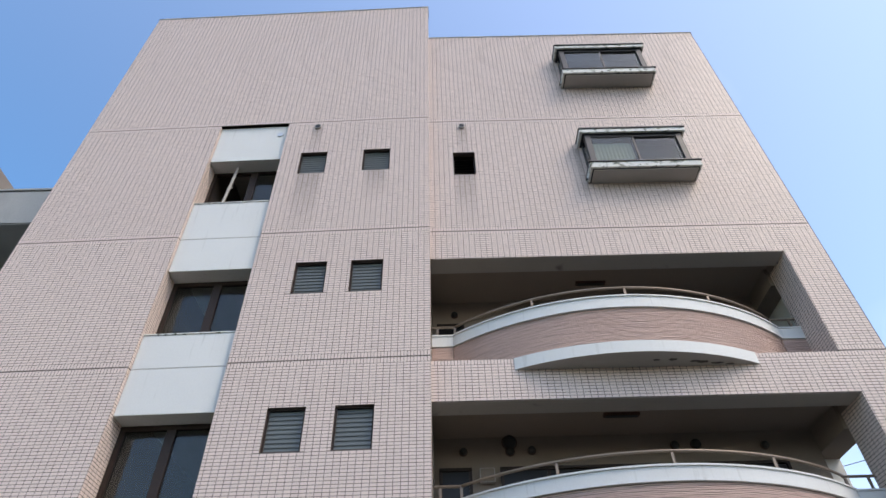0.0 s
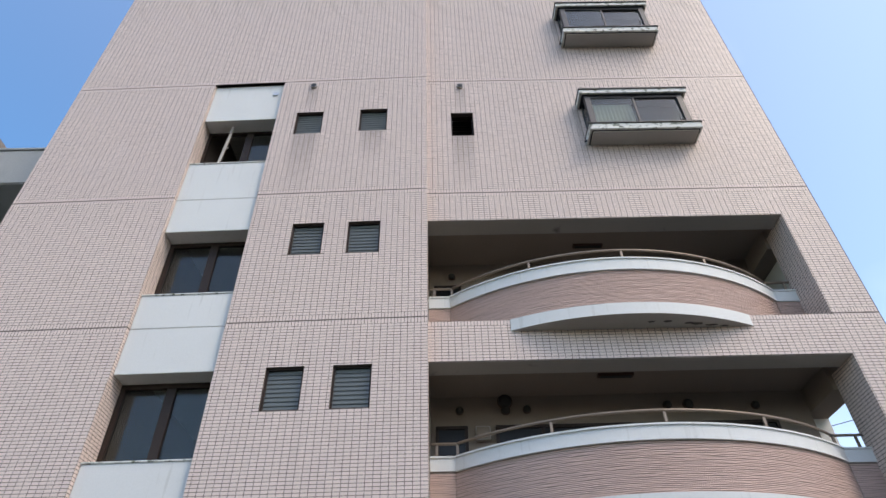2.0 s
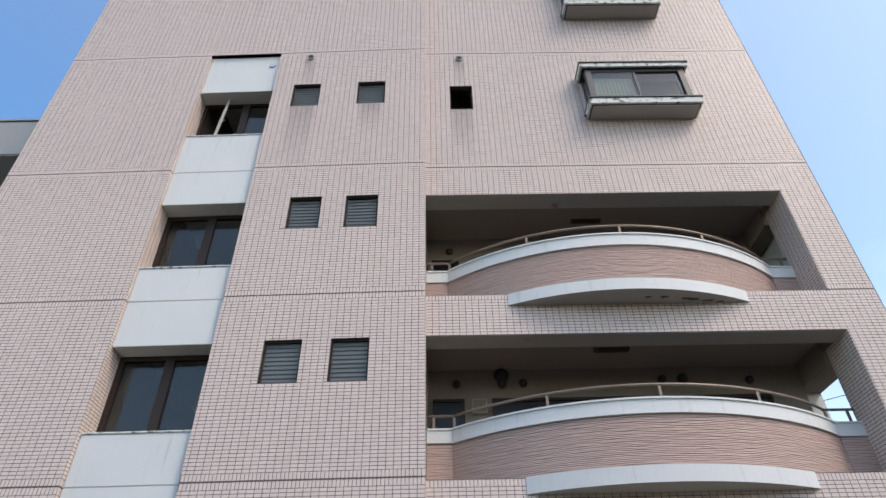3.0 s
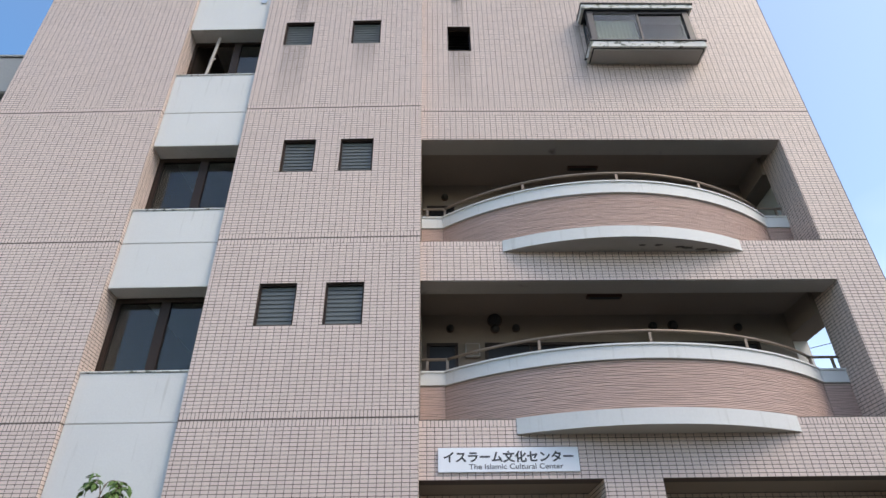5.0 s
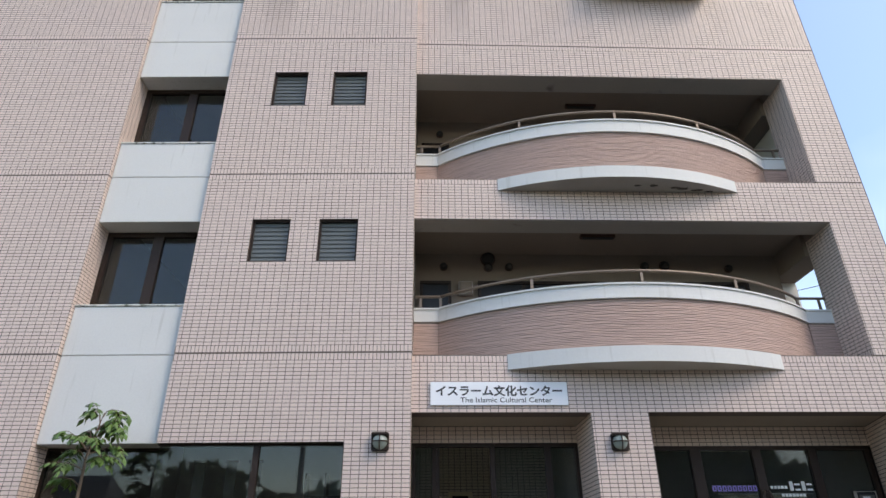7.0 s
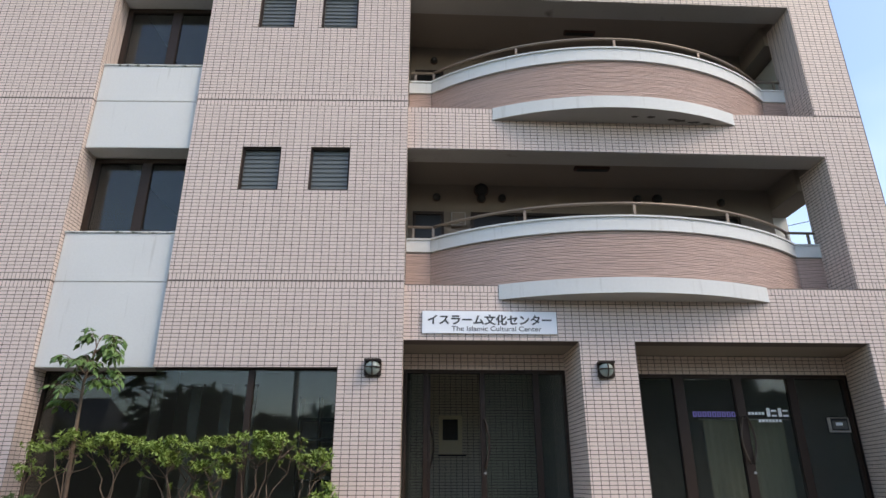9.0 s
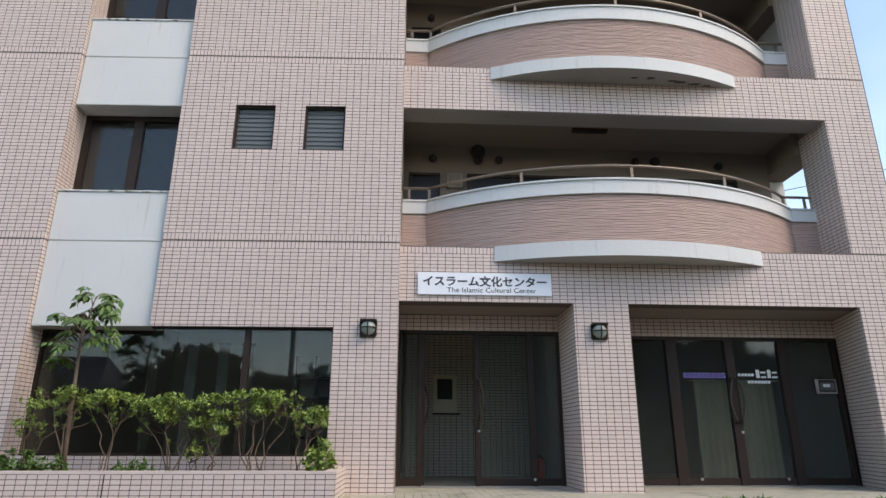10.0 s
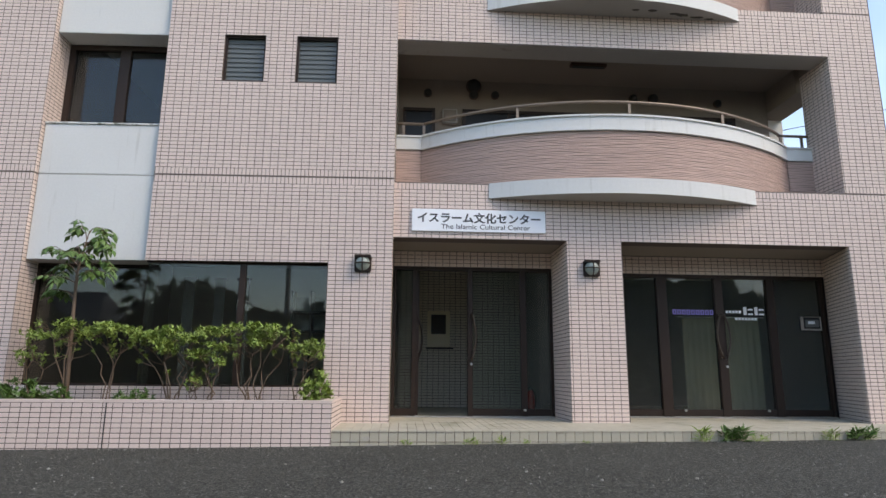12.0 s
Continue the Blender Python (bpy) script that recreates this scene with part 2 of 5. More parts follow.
M_TILE = material("glazed_pink_tile", (0.69, 0.567, 0.508), 0.42, spread=0.10, scale=(0.35, 25), bump=0.05, random_tint=0.7, spec=0.3,
                  dirt=((0.43, 0.36, 0.32), (1.4, 1.4, 0.12), 0.68, 1.0))
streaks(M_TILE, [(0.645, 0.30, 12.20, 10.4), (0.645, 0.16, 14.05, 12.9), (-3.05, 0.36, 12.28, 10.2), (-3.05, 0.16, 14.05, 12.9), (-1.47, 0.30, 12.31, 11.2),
                 # this row: dark strips left of the bay windows and bands under them
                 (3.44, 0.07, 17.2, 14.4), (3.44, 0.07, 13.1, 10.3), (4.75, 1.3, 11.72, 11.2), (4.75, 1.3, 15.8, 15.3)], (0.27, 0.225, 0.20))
M_JOINT = material("dark_mortar", (0.112, 0.085, 0.073), 0.9, spread=0.25, scale=(1.2, 90), bump=0.3)
M_WHITE = material("white_painted_concrete", (0.64, 0.65, 0.63), 0.65, spread=0.07, scale=(1.0, 40), bump=0.10,
                   dirt=((0.42, 0.42, 0.385), (13, 13, 0.9), 0.60, 0.92))
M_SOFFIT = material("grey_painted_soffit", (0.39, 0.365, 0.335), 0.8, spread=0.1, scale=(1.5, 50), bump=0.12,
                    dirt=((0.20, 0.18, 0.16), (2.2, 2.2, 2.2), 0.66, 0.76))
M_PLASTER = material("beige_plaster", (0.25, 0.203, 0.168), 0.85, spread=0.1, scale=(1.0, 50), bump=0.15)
M_BORDER = material("rough_border_tile", (0.50, 0.352, 0.30), 0.75, spread=0.10, scale=(2.0, 45), bump=0.35, random_tint=0.8)
M_BRONZE = material("bronze_anodised_aluminium", (0.032, 0.020, 0.015), 0.5, 0.1, spread=0.15, scale=(3, 80), bump=0.02, spec=0.3)
M_RAIL = material("bronze_rail_lacquer", (0.215, 0.165, 0.125), 0.4, 0.3, spread=0.12, scale=(4, 90), bump=0.03)
# black for dark fittings, and painted in for unlit rooms and hollows
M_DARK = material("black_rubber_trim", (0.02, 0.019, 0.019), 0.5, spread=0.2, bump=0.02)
M_ROOM = material("dim_room_plaster", (0.58, 0.54, 0.48), 0.9, spread=0.15, bump=0.05)
M_GREYTILE = material("grey_hall_tile", (0.60, 0.55, 0.47), 0.35, spread=0.08, scale=(1.5, 40), bump=0.03, random_tint=0.4)
M_PORCH = material("beige_porch_tile", (0.45, 0.42, 0.33), 0.7, spread=0.14, scale=(1.3, 50), bump=0.2, random_tint=0.6,
                   dirt=((0.20, 0.20, 0.13), (2.5, 2.5, 2.5), 0.54, 0.8))
M_ASPHALT = material("worn_asphalt", (0.028, 0.028, 0.024), 0.95, spread=0.65, scale=(0.55, 52), bump=1.0,
                     dirt=((0.115, 0.125, 0.105), (30, 30, 30), 0.56, 0.70), spec=0.25)
def gravelly(m):
    """Stone chips in the asphalt: a cell pattern with chips of many greys over the worn base."""
    n, l = m.node_tree.nodes, m.node_tree.links
    b = n["Principled BSDF"]
    old = b.inputs["Base Color"].links[0].from_socket
    geo, cells, tone, mix = n.new("ShaderNodeNewGeometry"), n.new("ShaderNodeTexVoronoi"), n.new("ShaderNodeMapRange"), n.new("ShaderNodeMix")
    cells.inputs["Scale"].default_value = 150
    sep = n.new("ShaderNodeSeparateColor")
    l.new(geo.outputs["Position"], cells.inputs["Vector"])
    l.new(cells.outputs["Color"], sep.inputs[0])
    l.new(sep.outputs[0], tone.inputs["Value"])
    tone.inputs["From Min"].default_value, tone.inputs["From Max"].default_value = 0.60, 1.0
    tone.inputs["To Max"].default_value = 0.78
    mix.data_type = "RGBA"
    l.new(tone.outputs[0], mix.inputs[0])
    l.new(old, mix.inputs[6])
    mix.inputs[7].default_value = (0.17, 0.17, 0.14, 1)
    l.new(mix.outputs[2], b.inputs["Base Color"])


gravelly(M_ASPHALT)
# pale strips darkened here for the dim room; the mail flap shares it
M_DARKGREY = material("grey_blind_cloth", (0.13, 0.135, 0.13), 0.9, spread=0.12, bump=0.1)
M_CHIPS = material("loose_stone_chips", (0.24, 0.24, 0.21), 0.9, spread=0.3, scale=(9, 90), bump=0.3, random_tint=0.6)
M_SOIL = material("dry_soil", (0.13, 0.095, 0.07), 0.95, spread=0.3, scale=(6, 40), bump=0.8)
M_CONCRETE = material("weathered_concrete", (0.40, 0.40, 0.385), 0.85, spread=0.14, scale=(0.6, 30), bump=0.2,
                      dirt=((0.24, 0.24, 0.23), (0.6, 0.6, 0.3), 0.52, 0.8))
M_BAYSTONE = material("weathered_white_ledge", (0.66, 0.66, 0.62), 0.75, spread=0.1, scale=(2, 60), bump=0.2,
                      dirt=((0.13, 0.135, 0.10), (9, 9, 11), 0.53, 0.66))
M_SIGN = material("white_sign_panel", (0.82, 0.85, 0.88), 0.35, spread=0.02, bump=0.0)
M_INK = material("black_sign_letters", (0.03, 0.035, 0.04), 0.5, spread=0.05, bump=0.0)
M_PURPLE = material("violet_film", (0.27, 0.22, 0.62), 0.5, spread=0.05, bump=0.0)
M_WHITEFILM = material("white_film", (0.75, 0.78, 0.76), 0.5, spread=0.05, bump=0.0)
M_STEEL = material("brushed_steel", (0.60, 0.60, 0.58), 0.35, 0.9, spread=0.08, bump=0.03)
M_LAMPGLASS = material("ribbed_frosted_lamp_glass", (0.26, 0.31, 0.28), 0.25, spread=0.1, scale=(8, 90), bump=0.1)
M_RED = material("red_enamel", (0.42, 0.025, 0.02), 0.35, spread=0.08, bump=0.02)
M_LOUVRE = material("grey_green_louvre_glass", (0.105, 0.12, 0.115), 0.35, spread=0.2, scale=(1.5, 60), bump=0.03, spec=0.5)
M_BROWNWOOD = material("dark_brown_lamp_box", (0.075, 0.035, 0.025), 0.6, spread=0.2, bump=0.1)
M_CURTAIN = material("pale_curtain", (0.50, 0.47, 0.39), 0.9, spread=0.12, scale=(2, 60), bump=0.1)
M_LEAF = material("fresh_green_leaf", (0.21, 0.30, 0.064), 0.5, spread=0.35, scale=(2.5, 30), bump=0.05, random_tint=0.9)
M_LEAFDARK = material("deep_green_leaf", (0.085, 0.165, 0.034), 0.45, spread=0.35, scale=(2.5, 30), bump=0.05, random_tint=0.9)
M_FOREST = material("far_foliage", (0.07, 0.105, 0.045), 0.8, spread=0.4, scale=(0.5, 6), bump=0.2, random_tint=0.9)
M_SHOPCURTAIN = material("dim_beige_curtain", (0.38, 0.34, 0.26), 0.9, spread=0.2, scale=(2, 60), bump=0.1)
M_PULL = material("dark_bronze_pull", (0.085, 0.062, 0.047), 0.35, 0.5, spread=0.15, bump=0.03)
M_BARK = material("brown_bark", (0.17, 0.115, 0.08), 0.85, spread=0.3, scale=(9, 60), bump=0.6)
M_ROOFTILE = material("dark_roof_tile", (0.07, 0.07, 0.075), 0.6, spread=0.2, bump=0.2)
M_POST = material("grey_bronze_bay_frame", (0.062, 0.058, 0.058), 0.45, 0.2, spread=0.2, scale=(3, 70), bump=0.04)
M_SMOKED = material("dark_reflective_glass", (0.012, 0.012, 0.012), 0.3, spread=0.1, bump=0.0, spec=0.3)
G_DARK = glass("tinted_window_glass", (0.72, 0.76, 0.74), 0.047, 0.005)
G_CLEAR = glass("door_glass", (0.74, 0.78, 0.75), 0.04, 0.01, 0.03)
G_BAY = glass("bay_window_glass", (0.72, 0.78, 0.77), 0.05, 0.02)

# ---- ground ----
SLOPE_X, SLOPE_Y = 0.011, 0.028


def ground_z(x, y):
    rise = SLOPE_X * max(-30.0, min(30.0, x))
    return -0.045 + rise + SLOPE_Y * max(-14.0, min(0.0, y + 1.3))


def build_ground():
    xs = [-1500, -300, -80, -30] + [-24 + 2 * i for i in range(25)] + [30, 80, 300, 1500]
    ys = [-1500, -300, -80, -30, -22] + [-15.3 + i for i in range(15)] + [0.0, 8, 30, 80, 300, 1500]
    v = [(x, y, ground_z(x, y)) for y in ys for x in xs]
    w = len(xs)
    f = [(j * w + i, j * w + i + 1, (j + 1) * w + i + 1, (j + 1) * w + i) for j in range(len(ys) - 1) for i in range(w - 1)]
    g = part("ground", [(v, f)], M_ASPHALT)
    tagged(g, "worn grey asphalt forecourt falling gently away from the building", "ground", kind="structure")


build_ground()

# ---- the building's walls ----
XL, XC0, XC1, XS, XR = -9.12, -5.61, -3.83, -0.20, 8.01
TOP_L, TOP_R, YR = 20.65, 18.85, 0.057
WIN_MID = [(-2.945, -2.295, 5.315, 6.106), (-1.805, -1.147, 5.315, 6.106),
           (-2.945, -2.295, 8.59, 9.400), (-1.805, -1.150, 8.59, 9.400),
           (-3.345, -2.690, 12.28, 13.08), (-1.805, -1.145, 12.31, 13.10)]
WIN_EAST = (0.383, 0.918, 12.20, 13.05)
BALC = [(3.755, 6.190), (7.010, 9.495)]
BX0, BX1 = XS, 7.144
A0, A1, AZ = XS, 2.50, 2.865
B0, B1, BZ = 3.37, 7.10, 2.872
FLOOR_Z = 0.13

wall_west = part("wall_west", [box(XL, XC0, 0, 6.0, -0.6, TOP_L)], M_JOINT)
tagged(wall_west, "tall facade wing clad in pale pink tiles with dark joints", "wall", kind="structure")

mid_holes = WIN_MID + [(XC0, XC1, 0.617, 14.36), (XC1, -1.15, 0.617, 2.430)]
mid_rects = rects(XC0, XS, -0.6, TOP_L, mid_holes)
wall_middle = part("wall_middle", [box(a, b, 0, 0.30, c, d) for a, b, c, d in mid_rects], M_JOINT)
tagged(wall_middle, "facade bay clad in pale pink tiles with small louvre windows", "wall", kind="structure")

east_holes = [WIN_EAST, (BX0, BX1, *BALC[0]), (BX0, BX1, *BALC[1]), (A0, A1, -1, AZ), (B0, B1, -1, BZ)]
east_rects = rects(XS, XR, -0.6, TOP_R, east_holes)
wall_east = part("wall_east", [box(a, b, YR, YR + (0.05 if d <= BZ + 0.001 and a > -0.1 else 0.30), c, d) for a, b, c, d in east_rects], M_JOINT)
tagged(wall_east, "balcony wing clad in pale pink tiles over the entrances", "wall", kind="structure")

# piers and recess cheeks of the balcony wing
pier_zs = [(FLOOR_Z - 0.4, BZ), BALC[0], BALC[1]]
cheek_pieces = [box(BX1, XR - 0.004, YR + 0.30, YR + 0.77, z0, z1 + 0.4) for z0, z1 in pier_zs[1:]]
cheek_pieces.append(box(A1, B0 - 0.004, YR + 0.05, 1.25, FLOOR_Z - 0.4, BZ + 0.3))
v, f = box(B1, XR - 0.004, YR + 0.05, 1.45, FLOOR_Z - 0.4, BZ)
v = [(x + (0.36 * (y - YR - 0.05) / 1.15 if x < 7.5 else 0), y, z) for x, y, z in v]
cheek_pieces.append((v, f))
pier_core = part("wall_piers", cheek_pieces, M_JOINT)
tagged(pier_core, "tiled sides of the deep recesses in the balcony wing", "wall", kind="structure")

# ---- inner shell of the building: floors, rooms, roof ----
shell = [box(XC0 - 0.0, XS, 5.5, 5.7, 0.0, 20.3), box(XS, XR, 5.5, 5.7, 0.0, 18.5)]
for z in (3.25, 6.55, 9.8, 13.9, 18.4):
    shell.append(box(XC0, XS + 0.1, 0.52, 5.5, z, z + 0.25))
shell.append(box(XC0, XS, 0.30, 5.7, 20.3, 20.5))
for z in (9.75, 13.9):
    shell.append(box(XS + 0.1, XR - 0.3, 0.37, 5.5, z, z + 0.25))
shell.append(box(XS, XR, 0.36, 5.7, 18.45, 18.7))
shell.append(box(XR - 0.28, XR - 0.02, 0.36, 5.5, 9.7, 18.45))
shell.append(box(-0.3, -0.22, 0.31, 5.5, -0.2, 20.3))
inner = part("interior_shell", shell, M_ROOM)
tagged(inner, "plain dim inner walls and floors behind the windows", "wall", kind="structure")


# ---- the column of white panels and wide windows ----
PANEL_Y, WIN_Y = 0.085, 0.45
PANELS = [(12.985, 14.36), (9.375, 11.43), (6.115, 7.765), (2.436, 4.565)]
for z0, z1 in PANELS:
    p = thing("spandrel_panel", "white painted concrete spandrel panel with faint stains between windows", "wall panel", "white facade panels", at=(-4.72, PANEL_Y, z0))
    cut = min(J, key=lambda q: abs(q - (z0 + z1) / 2)) if z1 < 14 else None
    if cut:
        a = part("lower_slab", [box(XC0 + 0.01, XC1 - 0.01, PANEL_Y, WIN_Y + 0.06, z0, cut - 0.006)], M_WHITE, bevel=0.006)
        b = part("upper_slab", [box(XC0 + 0.01, XC1 - 0.01, PANEL_Y, WIN_Y + 0.06, cut + 0.006, z1)], M_WHITE, bevel=0.006)
        c = part("joint_strip", [box(XC0 + 0.012, XC1 - 0.012, PANEL_Y + 0.006, WIN_Y, cut - 0.0065, cut + 0.0065)], M_SOFFIT)
        d = part("coping", [box(XC0 + 0.008, XC1 - 0.008, PANEL_Y - 0.02, WIN_Y - 0.03, z1, z1 + 0.03)], M_BAYSTONE, bevel=0.005)
        made = (a, b, c, d)
    else:
        a = part("slab", [box(XC0 + 0.01, XC1 - 0.01, PANEL_Y, WIN_Y + 0.06, z0, z1)], M_WHITE, bevel=0.006)
        b = part("vent_cap", [disc((-4.02, PANEL_Y - 0.03, 13.98), (0, 1, 0), 0.075, 0.04)], M_STEEL, label="round white vent cap")
        made = (a, b)
    for o in made:
        o.parent = p
        o.matrix_parent_inverse = p.matrix_basis.inverted()


def adopt(owner, parts):
    for o in parts:
        o.parent = owner
        o.matrix_parent_inverse = owner.matrix_basis.inverted()


def window_unit(name, label, x0, x1, y, z0, z1, mullions=(), frame_w=0.06, glass_mat=None, missing=(), mull=0.085, jambs=(0, 1)):
    """A fixed or sliding window: frame, mullions and one pane of glass between each two of them."""
    w = thing(name, label, "window", kind="structure", at=((x0 + x1) / 2, y, z0))
    fw, d = frame_w, 0.09
    made = [part("head", [box(x0, x1, y, y + d, z1 - fw, z1)], M_BRONZE, bevel=0.004),
            part("window_sill", [box(x0, x1, y - 0.015, y + d, z0, z0 + fw)], M_BRONZE, bevel=0.004)]
    for k in jambs:
        e = (x0, x1 - fw)[k]
        made.append(part("jamb", [box(e, e + fw, y, y + d, z0 + fw, z1 - fw)], M_BRONZE, bevel=0.004))
    edges = [x0 + fw] + list(mullions) + [x1 - fw]
    for m, mw in [(m, mull) for m in mullions]:
        made.append(part("mullion", [box(m - mw, m + mw, y + 0.005, y + d - 0.01, z0 + fw, z1 - fw)], M_BRONZE, bevel=0.004))
    for k, (a, b) in enumerate(zip(edges, edges[1:])):
        if k in missing:
            continue
        pane = part("pane", [box(a, b, y + 0.045, y + 0.051, z0 + fw, z1 - fw)], glass_mat or G_DARK)
        pane.visible_shadow = False
        made.append(pane)
    adopt(w, made)
    return w


window_unit("window_1", "wide dark bronze sliding window with its near sash slid open", XC0 + 0.012, XC1 - 0.012, WIN_Y, 11.46, 12.98, (-4.58,), 0.06, missing=(0,))
window_unit("window_2", "wide dark bronze sliding window with tinted glass, shut", XC0 + 0.012, XC1 - 0.012, WIN_Y, 7.795, 9.37, (-4.66,), 0.085)
window_unit("window_3", "wide dark bronze sliding window with tinted glass, shut", XC0 + 0.012, XC1 - 0.012, WIN_Y, 4.595, 6.11, (-4.70,), 0.085)
bar = thing("stay_pole", "pale steel pole leaning in the open window", "pole", at=(-5.1, 0.2, 11.5))
adopt(bar, [part("pole", [tube([(-5.02, 0.20, 11.46), (-4.98, 0.32, 12.98)], 0.034, 10)], M_SOFFIT),
            part("clamp", [tube([(-5.06, 0.26, 12.15), (-4.93, 0.28, 12.2)], 0.022, 8)], M_SOFFIT)])

window_unit("window_4", "large tinted shop window under the white panel", XC0 + 0.012, XC1 + 0.03, WIN_Y, 0.619, 2.433, (), 0.03, jambs=(0,))
shop_window = window_unit("window_5", "large tinted shop window with thin bronze mullions", XC1 + 0.002, -1.152, 0.06, 0.619, 2.428, (-2.42,), 0.022, mull=0.045, jambs=(1,))
corner = part("return_pane", [box(XC1 + 0.004, XC1 + 0.012, 0.115, WIN_Y + 0.04, 0.642, 2.40)], G_DARK, label="narrow glass return at the corner")
corner.visible_shadow = False
adopt(shop_window, [corner])


# ---- what stands behind the large window ----
# strips added in place of a pale partition, indoor dimness in their grey
for x0, x1 in ((-3.55, -3.38), (-3.06, -2.90), (-2.70, -2.52)):
    blind = thing("hanging_blind", "grey upright strip inside the large window, in place of a partition", "blind", "window blinds", at=(x0, 0.9, 0.2))
    adopt(blind, [part("cloth", [box(x0, x1, 0.90, 0.915, 0.25, 2.28)], M_DARKGREY), part("rail", [box(x0 - 0.02, x1 + 0.02, 0.89, 0.93, 2.28, 2.32)], M_BRONZE)])
rack = thing("shelf_rack", "dark metal shelf rack with pale boxes inside the large window", "shelf", at=(-1.5, 0.8, 0.2))
rack_parts = [part("upright", [box(x, x + 0.03, 0.70, 1.0, 0.15, 2.1)], M_DARK) for x in (-1.80, -1.50, -1.22)]
for z in (0.85, 1.15, 1.45, 1.75):
    rack_parts.append(part("shelf", [box(-1.80, -1.19, 0.70, 1.0, z, z + 0.03)], M_DARK))
    rack_parts.append(part("back_panel", [box(-1.78, -1.21, 0.97, 0.985, z + 0.03, z + 0.28)], M_SOFFIT))
adopt(rack, rack_parts)


# ---- louvre windows ----
def louvre_window(x0, x1, z0, z1, y, slats=9, tilt=0.20, slat_mat=None):
    w = thing("louvre_window", "small square louvre window of grey-green glass slats", "window", "louvre windows", at=((x0 + x1) / 2, y, z0))
    e = 0.004
    x0, x1, z0, z1 = x0 + e, x1 - e, z0 + e, z1 - e
    fw = 0.028
    made = [part("frame", [box(x0, x1, y, y + 0.12, z1 - fw, z1), box(x0, x1, y, y + 0.12, z0, z0 + fw),
                           box(x0, x0 + fw, y, y + 0.12, z0 + fw, z1 - fw), box(x1 - fw, x1, y, y + 0.12, z0 + fw, z1 - fw)], M_BRONZE),
            # black sheet stands in for the unlit room behind the slats
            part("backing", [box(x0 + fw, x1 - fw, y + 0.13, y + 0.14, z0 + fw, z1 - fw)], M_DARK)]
    h = (z1 - z0 - 2 * fw) / slats
    for i in range(slats):
        z = z0 + fw + i * h
        v, f = box(x0 + fw, x1 - fw, 0, 0.006, 0, h * 1.12)
        v = [(a, y + 0.03 + b + tilt * c, z + c) for a, b, c in v]
        made.append(part("slat", [(v, f)], slat_mat or M_LOUVRE))
    adopt(w, made)
    return w


for x0, x1, z0, z1 in WIN_MID:
    louvre_window(x0, x1, z0, z1, 0.05)
tagged(louvre_window(*WIN_EAST, YR + 0.12, 8, 0.75, M_SMOKED), "small louvre window with dark slats tilted open above a rain streak")


# ---- balconies ----
CX, CY, CR = 3.45, 4.72, 5.16
END_Y, END_DX = 0.742, 3.23


def arc_point(x, r):
    return CY - math.sqrt(r * r - (x - CX) ** 2)


